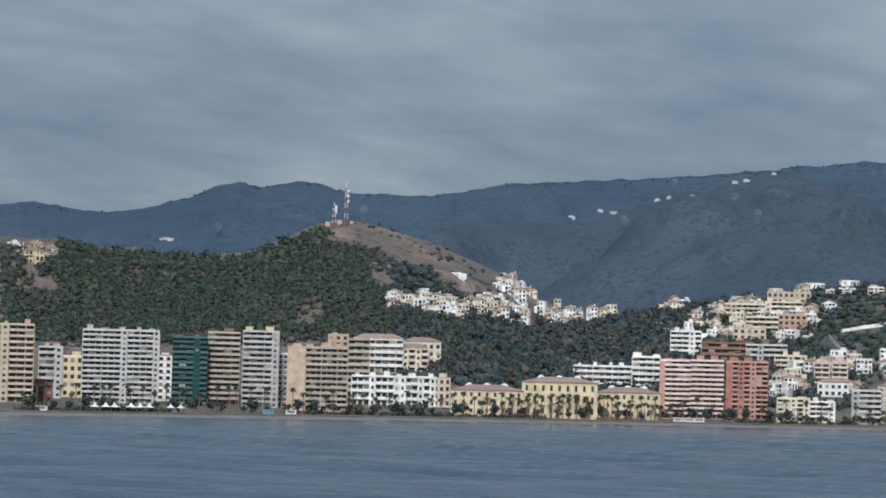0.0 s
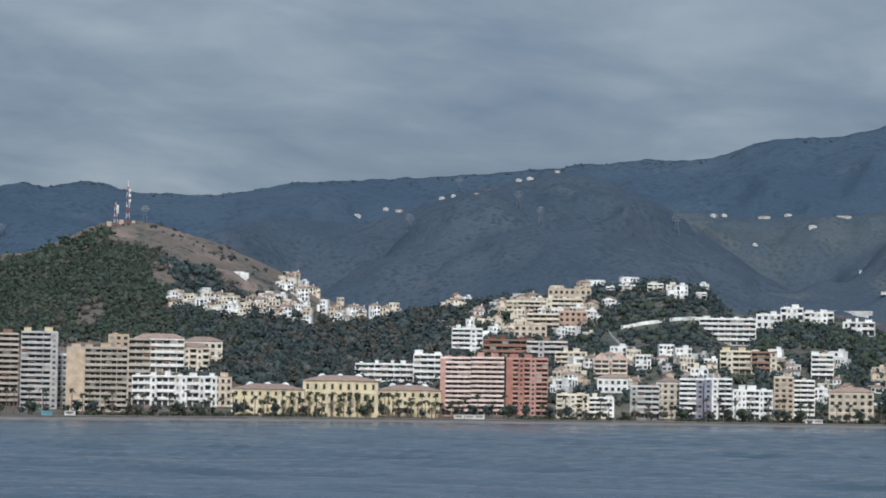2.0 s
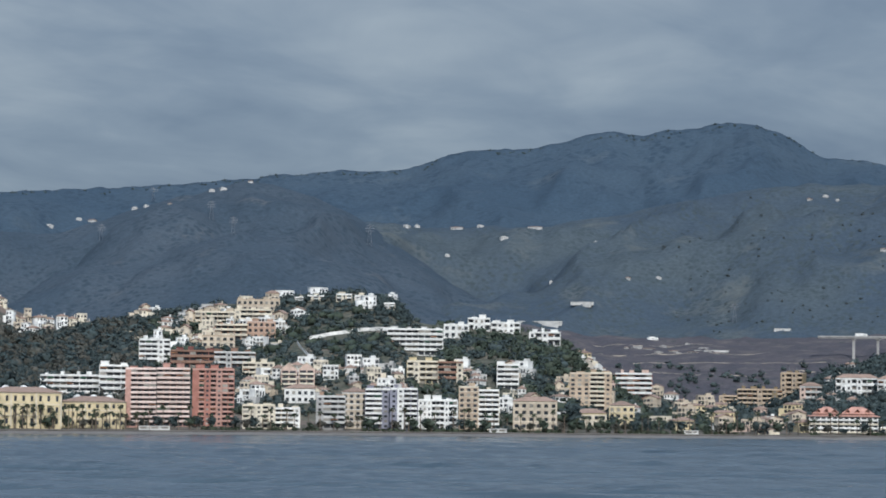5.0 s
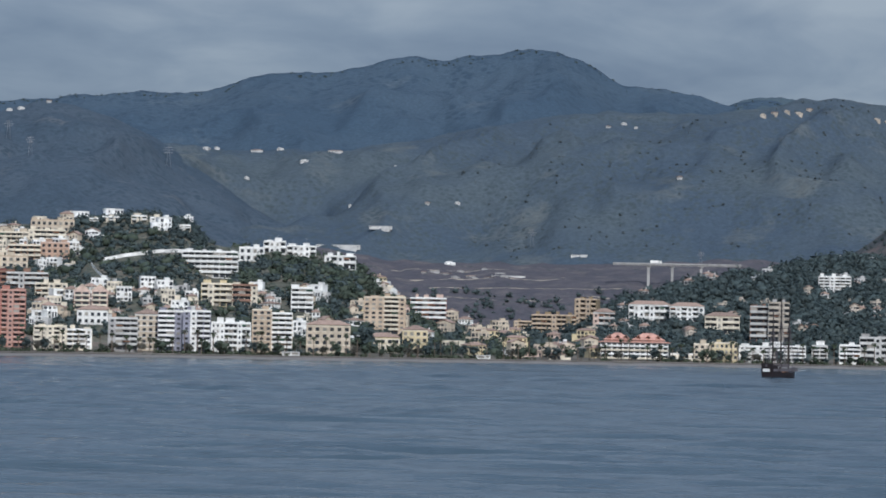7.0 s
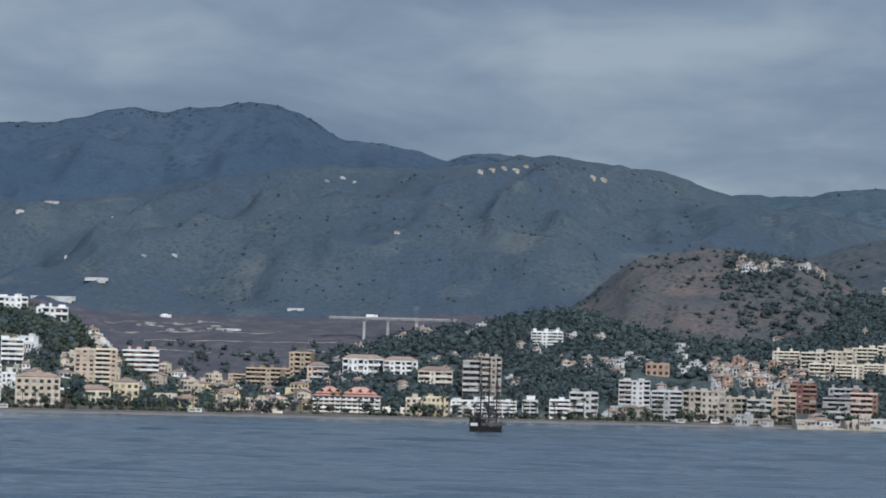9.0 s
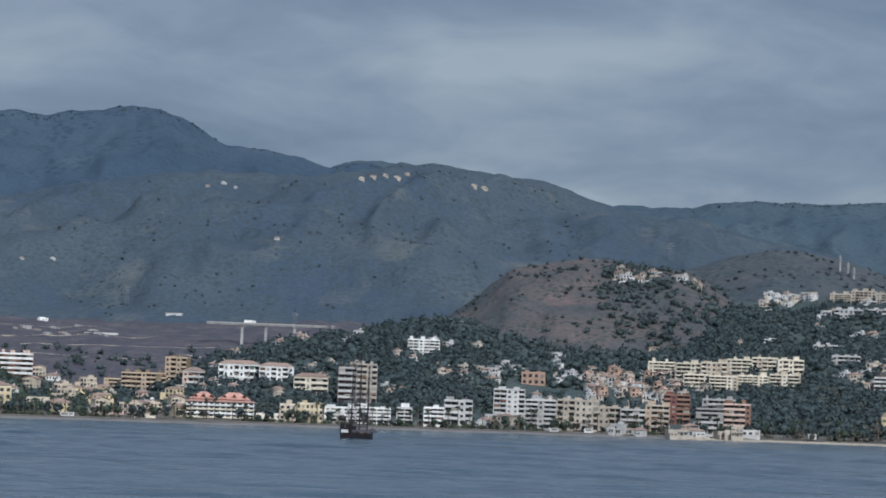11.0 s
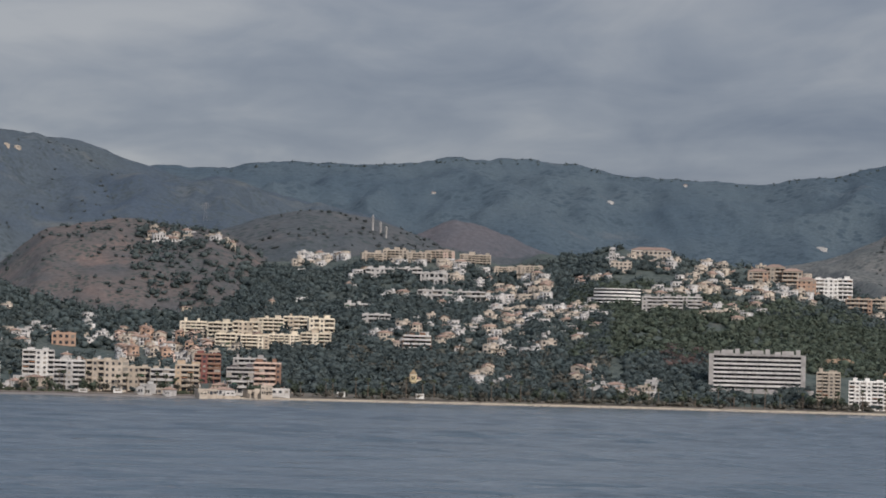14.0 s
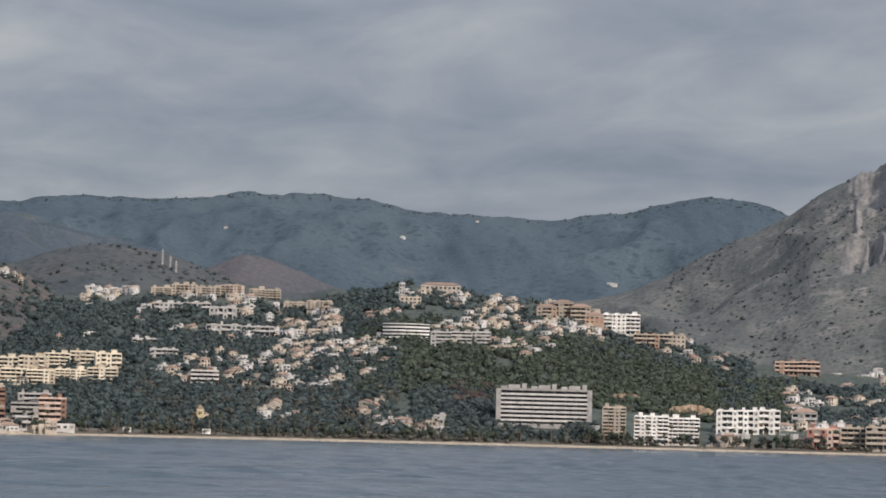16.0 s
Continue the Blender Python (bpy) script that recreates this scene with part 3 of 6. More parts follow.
def hip_roof(name, x0, x1, y0, y1, z, rise, material, parent, eave=0.6, label=""):
    """Hipped roof with a ridge along the longer side."""
    x0, x1, y0, y1 = x0 - eave, x1 + eave, y0 - eave, y1 + eave
    run = min(x1 - x0, y1 - y0) / 2
    if x1 - x0 >= y1 - y0:
        a, c = (x0 + run, (y0 + y1) / 2, z + rise), (x1 - run, (y0 + y1) / 2, z + rise)
        fs = [(4, 5, 9, 8), (5, 6, 9), (6, 7, 8, 9), (7, 4, 8)]
    else:
        a, c = ((x0 + x1) / 2, y0 + run, z + rise), ((x0 + x1) / 2, y1 - run, z + rise)
        fs = [(4, 5, 8), (5, 6, 9, 8), (6, 7, 9), (7, 4, 8, 9)]
    vs = [(x0, y0, z), (x1, y0, z), (x1, y1, z), (x0, y1, z), (x0, y0, z + .25), (x1, y0, z + .25), (x1, y1, z + .25), (x0, y1, z + .25), a, c]
    fs += [(0, 3, 2, 1), (0, 1, 5, 4), (1, 2, 6, 5), (2, 3, 7, 6), (3, 0, 4, 7)]
    return shape(name, vs, fs, material, parent, label)


def gable_roof(name, x0, x1, y0, y1, z, rise, material, parent, eave=0.5, label=""):
    """Gable to the front (ridge runs back)."""
    x0, x1, y0, y1 = x0 - eave, x1 + eave, y0 - eave, y1 + eave
    xm = (x0 + x1) / 2
    vs = [(x0, y0, z), (xm, y0, z + rise), (x1, y0, z), (x0, y1, z), (xm, y1, z + rise), (x1, y1, z),
          (x0, y0, z + .35), (xm, y0, z + rise + .35), (x1, y0, z + .35), (x0, y1, z + .35), (xm, y1, z + rise + .35), (x1, y1, z + .35)]
    fs = [(6, 7, 10, 9), (7, 8, 11, 10), (0, 3, 4, 1), (1, 4, 5, 2), (0, 1, 7, 6), (1, 2, 8, 7), (3, 9, 10, 4), (4, 10, 11, 5), (0, 6, 9, 3), (2, 5, 11, 8)]
    return shape(name, vs, fs, material, parent, label)


TAKEN = []


def root(name, b, r, label, category, turn=0.0, group="", size=14.0, sink=0.0):
    x, y = spot(b, r)
    z = float(land(b, r)) - sink
    if name in ("apartment_building", "palace", "hotel"):
        z = max(z, PLINTH)    # seafront blocks stand on a plinth
    e = new(name)
    e.matrix_world = pose(float(x), float(y), z, 0, 0, b + turn)
    TAKEN.append((float(x), float(y), size))
    return tagged(e, label, category, group)


def block(label, b, r, w, h, floors, wall="white", band="white", style="bands", depth=14.0, turn=0.0, bays=0, hut="", fin=True, flank=0.0, roof="", seed=1):
    """Block of flats. Its front stands at the reach r; styles: bands (running balconies), bays (balconies in columns), rows (window rows)."""
    rnd = random.Random(seed)
    e = root("apartment_building", b, r, label, "building", turn, size=max(w, depth) * .6)
    fh = h / floors
    bays = bays or max(2, round(w / 4.2))
    x0, x1 = -w / 2, w / 2
    left = x0 + flank * w
    rec = 2.3 if style != "rows" else 0.0
    walls = [(x0, x1, rec, depth, -9, h)]
    if flank:
        walls.append((x0, left, 0, rec, -9, h))
    boxpart("wall", walls, wall, e)
    bw = (x1 - left) / bays
    # a few bays are plain wall with small windows, from bottom to top
    plain = [style == "bays" and rnd.random() < .34 or style == "bands" and rnd.random() < .12 for _ in range(bays)]
    for k in range(bays):
        if plain[k]:
            a = left + k * bw
            boxpart("pier", [(a + .05, a + bw - .05, 0.1 + .3 * rnd.random(), rec, 0, h - .4)], wall if rnd.random() < .6 else band, e)
    if fin and style != "rows":
        for k in range(bays + 1):
            if k in (0, bays) or k % 3 == 0:
                px = left + k * bw
                boxpart("pier", [(px - .22, px + .22, 0.15, rec, 0, h - .4)], wall, e)
    closed, green, rust, alike = [], [], [], {}
    for k in range(floors):
        z = k * fh
        glass, blind = [], []
        for c in range(bays):
            a = left + c * bw
            if plain[c]:
                lot = blind if rnd.random() < .3 else glass
                lot.append((a + bw * .3, a + bw * .7, -.02, .5, z + fh * .34, z + fh * .78))
                continue
            inset = 0.30 if style == "bands" else bw * (0.12 if style == "bays" else .24)
            pane = (a + inset, a + bw - inset, rec - .06, rec, z + fh * (.12 if style != "rows" else .3), z + fh * .82)
            (blind if rnd.random() < 0.16 else glass).append(pane)
            if style != "rows" and k > 0:
                q = rnd.random()
                if q < .08:
                    closed.append((a + .12, a + bw - .12, .2, rec - .1, z + .1, z + fh - .25))
                elif q < .14:
                    (green if rnd.random() < .3 else rust).append((a + .2, a + bw - .2, -.55, .3, z + fh * .62, z + fh * .74))
        if r < 1720 and h > 28:
            each_pane("window", glass, "glass", e, alike)
            each_pane("window", blind, "shade", e, alike)
        else:
            panes("glazing", glass, blind, e)
        if k == 0 and style != "rows":
            continue
        if style == "bands":
            runs, start = [], None
            for c in range(bays + 1):
                if c < bays and not plain[c]:
                    start = c if start is None else start
                elif start is not None:
                    runs.append((left + start * bw, left + c * bw))
                    start = None
            slab = []
            for a, c in runs:
                slab += [(a - .1, c + .1, 0, rec, z - .15, z + .12), (a - .1, c + .1, 0, .14, z + .12, z + fh * .40)]
            boxpart("balcony", slab, band, e, stuff=True)
        elif style == "bays":
            slab = []
            for c in range(bays):
                if plain[c]:
                    continue
                a = left + c * bw + .12
                out = -.5 if (c + seed) % 2 else 0.05
                slab += [(a, a + bw - .24, out, rec, z - .14, z + .1), (a, a + bw - .24, out, out + .12, z + .1, z + fh * .36)]
            if slab:
                boxpart("balcony", slab, band, e, stuff=True)
        elif style == "rows":
            boxpart("sill", [(left, x1, -.12, 0, z + fh * .2, z + fh * .28)], band, e)
    if closed:
        boxpart("glazed_balcony", closed, "shade", e, "balconies closed in with blinds", stuff=True)
    if green:
        boxpart("awning", green, "awning_green", e, "green balcony awnings", stuff=True)
    if rust:
        boxpart("awning", rust, "awning_rust", e, "rust-coloured balcony awnings", stuff=True)
    if style != "rows":
        boxpart("cornice", [(x0 - .1, x1 + .1, -.05, rec, h - .35, h + .5)], band, e)
    boxpart("parapet", [(x0, x1, rec, rec + .3, h, h + .9), (x0, x1, depth - .3, depth, h, h + .9), (x0, x0 + .3, rec + .3, depth - .3, h, h + .9),
                        (x1 - .3, x1, rec + .3, depth - .3, h, h + .9)], band, e)
    if roof == "hip":
        hip_roof("roof", x0, x1, rec, depth, h + .92, 3.0, "tile", e)
    else:
        for k in range(max(1, round(w / 9))):
            px = x0 + w * (k + .3 + rnd.random() * .4) / max(1, round(w / 9))
            hw, hh = rnd.uniform(.9, 2.8), rnd.uniform(1.2, 3.4)
            boxpart("roof_hut", [(px - hw, px + hw, depth * .35, depth * .75, h, h + hh), (px - hw - .2, px + hw + .2, depth * .33, depth * .77, h + hh, h + hh + .25)], hut or wall, e)
            boxpart("aerial", [(px - .07, px + .07, depth * .5, depth * .5 + .14, h + hh + .2, h + hh + rnd.uniform(2, 4))], "metal", e)
    return e


HOUSES = {}


def house_pattern(key, w, d, floors, wall, roof, seed):
    """A villa with windows, a terrace and a flat or tiled roof."""
    rnd = random.Random(seed)
    e = new("house")
    h = floors * 3.1
    boxpart("wall", [(-w / 2, w / 2, 0, d, -7, h)], wall, e)
    cut = w * rnd.uniform(.35, .6)
    if rnd.random() < .75:
        s = rnd.choice((-1, 1))
        xa, xb = sorted((s * (w / 2 - .01), s * (w / 2 - cut)))
        wh = h * rnd.uniform(.42, .7)
        boxpart("wing", [(xa, xb, -d * .4, 0, -7, wh), (xa, xb, -d * .4, -d * .4 + .2, wh, wh + .9)], wall, e)
        panes("wing_glazing", [(xa + cut * .15, xa + cut * .42, -d * .4 - .05, -d * .4 + .02, wh * .3, wh * .8), (xa + cut * .58, xa + cut * .85, -d * .4 - .05, -d * .4 + .02, wh * .3, wh * .8)], [], e)
    if rnd.random() < .6:
        s = rnd.choice((-1, 1))
        xa, xb = sorted((s * w / 2, s * (w / 2 + rnd.uniform(2.5, 5))))
        boxpart("side_wing", [(xa, xb, d * .15, d * .9, -7, h * rnd.uniform(.45, .8))], wall if rnd.random() < .7 else "pale", e)
    if rnd.random() < .5:
        boxpart("terrace", [(-w * .8, w * .7, -d * .4 - 4, -d * .4, -7, -.6)], rnd.choice(("pale", "beige", "rock")), e)
    n = max(2, round(w / 2.7))
    glass, blind = [], []
    for f in range(floors):
        for k in range(n):
            if rnd.random() < .12:
                continue
            x = -w / 2 + (k + .5) * w / n
            hw, z = rnd.choice((.55, .8, 1.05)), f * 3.1
            (glass if rnd.random() < .75 else blind).append((x - hw, x + hw, -.05, .02, z + (.2 if rnd.random() < .4 else .75), z + 2.45))
    panes("glazing", glass, blind, e)
    if floors > 1 and rnd.random() < .6:
        boxpart("balcony", [(-w * .1, w / 2, -1.3, 0, 3.0, 3.2), (-w * .1, w / 2, -1.3, -1.18, 3.2, 4.0)], wall, e)
    if roof == "flat":
        boxpart("parapet", [(-w / 2 - .1, w / 2 + .1, -.1, .2, h, h + .8), (-w / 2 - .1, w / 2 + .1, d - .2, d, h, h + .8), (-w / 2 - .1, -w / 2 + .2, .2, d - .2, h, h + .8), (w / 2 - .2, w / 2 + .1, .2, d - .2, h, h + .8)], wall, e)
        if rnd.random() < .6:
            boxpart("roof_hut", [(w * .05, w * .35, d * .3, d * .8, h, h + 2.4)], wall, e)
    elif roof == "hip":
        hip_roof("roof", -w / 2, w / 2, 0, d, h, rnd.uniform(1.6, 2.4), "tile", e)
        boxpart("chimney", [(w * .2, w * .2 + .6, d * .5, d * .5 + .6, h + .3, h + 3.0)], wall, e)
    else:
        gable_roof("roof", -w / 2, w / 2, 0, d, h, rnd.uniform(1.5, 2.4), "tile", e)
        shape("gable_wall", [(-w / 2, 0.0, h), (w / 2, 0.0, h), (0, 0.0, h + 1.5), (-w / 2, .3, h), (w / 2, .3, h), (0, .3, h + 1.5)],
              [(0, 1, 2), (5, 4, 3), (0, 2, 5, 3), (1, 4, 5, 2), (0, 3, 4, 1)], wall, e)
    e.location = (0, -3000, -300)
    tagged(e, LOOKS[(wall, roof)], "house", "hillside houses")
    HOUSES.setdefault(key, []).append(e)


LOOKS = {}
# chalk, sandstone and buff hold cloud shade in their tone
for wall, word in (("white", "white rendered"), ("cream", "cream rendered"), ("beige", "beige rendered"), ("rose", "rose-painted"), ("orange", "orange-painted"), ("yellow", "yellow-painted"), ("brown", "brown brick"), ("chalk", "shade-dulled white"), ("sandstone", "shade-dulled cream"), ("buff", "shade-dulled beige")):
    LOOKS[(wall, "flat")] = word + " villa with a flat parapet roof"
    LOOKS[(wall, "hip")] = word + " villa with a hipped clay-tile roof"
    LOOKS[(wall, "gable")] = word + " villa with a gabled clay-tile roof"
PALETTES = {
    "mixed": (("white", "flat"), ("cream", "flat"), ("cream", "hip"), ("white", "flat"), ("beige", "gable"), ("beige", "flat"), ("white", "hip"), ("chalk", "flat")),
    "white": (("white", "flat"), ("white", "flat"), ("chalk", "flat"), ("cream", "flat"), ("white", "gable")),
    "warm": (("cream", "hip"), ("white", "hip"), ("beige", "gable"), ("rose", "hip"), ("cream", "flat"), ("beige", "flat"), ("yellow", "hip"), ("white", "flat")),
    # dull: east-side walls with the cloud's shade put into their colour
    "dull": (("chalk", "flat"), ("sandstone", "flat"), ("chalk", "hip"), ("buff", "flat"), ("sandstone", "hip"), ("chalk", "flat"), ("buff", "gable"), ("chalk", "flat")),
    "beige": (("beige", "flat"), ("cream", "flat"), ("cream", "flat"), ("beige", "hip")),
    "red": (("orange", "hip"), ("sandstone", "gable"), ("chalk", "hip"), ("rose", "gable"), ("buff", "flat"), ("chalk", "flat")),
}


def free(x, y, gap):
    return all((x - px) ** 2 + (y - py) ** 2 > (gap + s) ** 2 for px, py, s in TAKEN)


def mesh_arrays(e):
    """Points, triangles and material names of a pattern, in its own frame."""
    vs, ts, ms, k = [], [], [], 0
    for o in e.children_recursive:
        me = o.data
        me.calc_loop_triangles()
        v = np.empty(len(me.vertices) * 3)
        me.vertices.foreach_get("co", v)
        t = np.empty(len(me.loop_triangles) * 3, dtype=np.int32)
        me.loop_triangles.foreach_get("vertices", t)
        m = np.empty(len(me.loop_triangles), dtype=np.int32)
        me.loop_triangles.foreach_get("material_index", m)
        vs.append(v.reshape(-1, 3))
        ts.append(t.reshape(-1, 3) + k)
        ms += [me.materials[q].name for q in m]
        k += len(me.vertices)
    return np.concatenate(vs), np.concatenate(ts), ms


ARRAYS = {}


def houses(b0, b1, r0, r1, n, palette="mixed", big=1.0, seed=1, gap=4.0, single=True, clump=-9.0):
    """n villas over a stretch of hillside, facing roughly the sea: single ones, or a far quarter joined into one."""
    rnd = random.Random(seed * 31 + 7)
    key = (palette, big)
    if key not in HOUSES:
        for i, (wall, roof) in enumerate(PALETTES[palette]):
            for j in range(2):
                house_pattern(key, rnd.uniform(6.5, 14) * big, rnd.uniform(6, 10), rnd.choice((1, 2, 2, 3)) if palette != "dull" else rnd.choice((1, 1, 2, 2)), wall, roof, seed * 100 + i * 10 + j)
    done = tries = 0
    vs, ts, ms, k = [], [], [], 0
    while done < n and tries < n * 30:
        tries += 1
        b, r = rnd.uniform(b0, b1), rnd.uniform(r0, r1)
        x, y = (float(q) for q in spot(b, r))
        if not free(x, y, gap) or float(fbm(x / 48, y / 48, 2, seed)) < clump:
            continue
        z = float(land(b, r))
        src = rnd.choice(HOUSES[key])
        m = pose(x, y, z, 0, 0, b + rnd.uniform(-28, 28))
        if single:
            copy_thing(src, m)
        else:
            if src.name not in ARRAYS:
                ARRAYS[src.name] = mesh_arrays(src)
            v, t, names = ARRAYS[src.name]
            a = np.array(m)
            vs.append(v @ a[:3, :3].T + a[:3, 3])
            ts.append(t + k)
            ms += names
            k += len(v)
        TAKEN.append((x, y, 4.2 * big))
        done += 1
    if vs:
        kinds = sorted(set(ms))
        me = joined("house_quarter", np.concatenate(vs), 3, np.concatenate(ts), bpy.data.materials[kinds[0]])
        for q in kinds[1:]:
            me.materials.append(bpy.data.materials[q])
        where = {q: i for i, q in enumerate(kinds)}
        me.polygons.foreach_set("material_index", np.array([where[q] for q in ms], dtype=np.int32))
        tagged(new("house_quarter", me), QUARTERS[palette], "houses", kind="stuff")


QUARTERS = {
    "mixed": "far quarter of white and cream villas on the slope",
    "white": "far quarter of white flat-roofed villas on the slope",
    "warm": "far quarter of cream villas with clay-tile roofs",
    "dull": "far quarter of white and cream villas in painted cloud shade",
    "beige": "far quarter of beige houses on the slope",
    "red": "far quarter of orange brick houses with tiled roofs",
}


def clear_patterns():
    for lot in HOUSES.values():
        for e in lot:
            for o in (*e.children_recursive, e):
                bpy.data.objects.remove(o)


# ---- trees ----
def joined(name, verts, faces_n, idx, material):
    """Mesh from arrays: verts (n, 3), all faces triangles."""
    me = bpy.data.meshes.new(name)
    me.vertices.add(len(verts))
    me.vertices.foreach_set("co", verts.astype(np.float32).ravel())
    me.loops.add(idx.size)
    me.loops.foreach_set("vertex_index", idx.astype(np.int32).ravel())
    me.polygons.add(len(idx))
    me.polygons.foreach_set("loop_start", np.arange(0, idx.size, 3, dtype=np.int32))
    me.update(calc_edges=True)
    me.materials.append(material)
    return me


def crown_arrays(rng, tufts, flat=0.75):
    """A crown of unit radius: a small ragged core and many leaf tufts over and through it."""
    t = (1 + 5 ** .5) / 2
    core = np.array([(-1, t, 0), (1, t, 0), (-1, -t, 0), (1, -t, 0), (0, -1, t), (0, 1, t), (0, -1, -t), (0, 1, -t), (t, 0, -1), (t, 0, 1), (-t, 0, -1), (-t, 0, 1)]) / 1.9
    tri = np.array([(0, 11, 5), (0, 5, 1), (0, 1, 7), (0, 7, 10), (0, 10, 11), (1, 5, 9), (5, 11, 4), (11, 10, 2), (10, 7, 6), (7, 1, 8),
                    (3, 9, 4), (3, 4, 2), (3, 2, 6), (3, 6, 8), (3, 8, 9), (4, 9, 5), (2, 4, 11), (6, 2, 10), (8, 6, 7), (9, 8, 1)])
    core = core * rng.uniform(.45, .85, (12, 1))
    vs, fs = [core], [tri]
    k = 12
    lumps = rng.normal(0, .38, (5, 3))
    for _ in range(tufts):
        d = rng.normal(0, 1, 3)
        d /= np.linalg.norm(d)
        c = lumps[rng.integers(5)] + d * rng.uniform(.35, .62)
        s = rng.uniform(.2, .38)
        q = c + rng.normal(0, 1, (4, 3)) * s * .75
        vs.append(q)
        fs.append(np.array([(0, 1, 2), (0, 2, 3)]) + k)
        k += 4
    v = np.concatenate(vs)
    v[:, 2] *= flat
    return v, np.concatenate(fs)


CROWNS = [crown_arrays(np.random.default_rng(50 + i), 20) for i in range(7)]


def wood(label, b0, b1, r0, r1, n, size=3.6, leaf="leaf", seed=1, gap=0.0, thin=0.0, name="woodland", lift=0.45, by_shore=False):
    """Many tree crowns over a stretch of land, as one mass."""
    rng = np.random.default_rng(seed)
    vs, fs, k = [], [], 0
    taken = np.array([(x, y, s) for x, y, s in TAKEN]) if TAKEN else np.zeros((0, 3))
    bb, rr = rng.uniform(b0, b1, n), rng.uniform(r0, r1, n)
    rr = rr + shore(bb) if by_shore else rr
    xx, yy = spot(bb, rr)
    zz = land(bb, rr)
    keep = fbm(xx / 55, yy / 55, 3, seed) >= thin - 0.5 if thin else np.ones(n, dtype=bool)
    if gap and len(taken):
        for i in np.nonzero(keep)[0]:
            keep[i] = not np.any((taken[:, 0] - xx[i]) ** 2 + (taken[:, 1] - yy[i]) ** 2 < (taken[:, 2] * .6 + gap) ** 2)
    for x, y, z in zip(xx[keep], yy[keep], zz[keep]):
        s = size * rng.uniform(.5, 1.0) ** 1.5 * 1.6
        v, f = CROWNS[rng.integers(len(CROWNS))]
        a = rng.uniform(0, 6.3)
        ca, sa2 = math.cos(a), math.sin(a)
        p = v @ np.array([[ca, sa2, 0], [-sa2, ca, 0], [0, 0, 1]]) * s + (x, y, z + s * lift)
        vs.append(p)
        fs.append(f + k)
        k += len(v)
    if not vs:
        return
    ob = new(name, joined(name, np.concatenate(vs), 3, np.concatenate(fs), M[leaf]))
    tagged(ob, label, "trees", kind="stuff")


def tube(points, radii, sides=6):
    """Tapered tube along points."""
    vs, fs = [], []
    for (x, y, z), rad in zip(points, radii):
        vs += [(x + math.cos(a) * rad, y + math.sin(a) * rad, z) for a in (2 * math.pi * i / sides for i in range(sides))]
    for j in range(len(points) - 1):
        for i in range(sides):
            a, c = j * sides + i, j * sides + (i + 1) % sides
            fs.append((a, c, c + sides, a + sides))
    fs.append(tuple(range(sides))[::-1])
    fs.append(tuple(range(len(vs) - sides, len(vs))))
    return vs, fs


def palm_pattern(h, seed):
    rnd = random.Random(seed)
    e = new("palm_tree")
    lean = rnd.uniform(-.5, .5)
    vs, fs = tube([(0, 0, -1), (0, 0, .6), (lean * .3, 0, h * .4), (lean * .7, 0, h * .75), (lean, 0, h)], [.42, .36, .26, .24, .28])
    shape("trunk", vs, fs, "trunk", e)
    vs, fs = [], []
    for i in range(22):
        a, up = rnd.uniform(0, 6.28), rnd.uniform(-.5, 1.0)
        ln = rnd.uniform(1.7, 2.6)
        pts = []
        for s in range(5):
            q = s / 4
            d = ln * q
            pts.append((lean + math.cos(a) * d * math.cos(up * .6), math.sin(a) * d * math.cos(up * .6), h + d * math.sin(up) - 1.5 * q * q))
        for s in range(5):
            wd = .42 * math.sin(.35 + 2.6 * s / 4)
            x, y, z = pts[s]
            vs += [(x - math.sin(a) * wd, y + math.cos(a) * wd, z - .22 * wd), (x + math.sin(a) * wd, y - math.cos(a) * wd, z - .22 * wd), (x, y, z + .12)]
        k = len(vs) - 15
        for s in range(4):
            p = k + s * 3
            fs += [(p, p + 3, p + 5, p + 2), (p + 2, p + 5, p + 4, p + 1)]
    shape("crown", vs, fs, "palm", e, "drooping green palm fronds")
    return tagged(e, "tall palm tree on the seafront promenade", "palm tree", "palms on the promenade")


def tree_pattern(h, leaf, seed, label, group):
    rnd, rng = random.Random(seed), np.random.default_rng(seed)
    e = new("tree")
    vs, fs = tube([(0, 0, -1), (0, 0, h * .2), (rnd.uniform(-.2, .2), 0, h * .5), (0, 0, h * .75)], [.3, .24, .18, .08])
    for i in range(4):
        a = rnd.uniform(0, 6.28)
        v2, f2 = tube([(0, 0, h * (.25 + .08 * i)), (math.cos(a) * h * .25, math.sin(a) * h * .25, h * (.5 + .06 * i))], [.12, .04], 4)
        fs += [tuple(q + len(vs) for q in f) for f in f2]
        vs += v2
    shape("trunk", vs, fs, "trunk", e)
    v, f = crown_arrays(rng, 110, 0.85)
    me = joined("crown", v * h * .46 + (0, 0, h * .62), 3, f, M[leaf])
    part("crown", me, e)
    return tagged(e, label, "tree", group)


def strew(patterns, b0, b1, s0, s1, n, seed, from_shore=True, gap=0.0):
    """n trees from patterns between bearings b0 and b1, s0 to s1 metres behind the shore line."""
    rnd = random.Random(seed)
    for i in range(n):
        b = b0 + (b1 - b0) * (i + rnd.uniform(.1, .9)) / n
        r = rnd.uniform(s0, s1) + (float(shore(b)) if from_shore else 0)
        x, y = (float(q) for q in spot(b, r))
        if gap and not free(x, y, gap):
            continue
        copy_thing(rnd.choice(patterns), pose(x, y, float(land(b, r)), 0, 0, rnd.uniform(0, 360)))


def drop_pattern(*lots):
    for e in lots:
        for o in (*e.children_recursive, e):
            bpy.data.objects.remove(o)


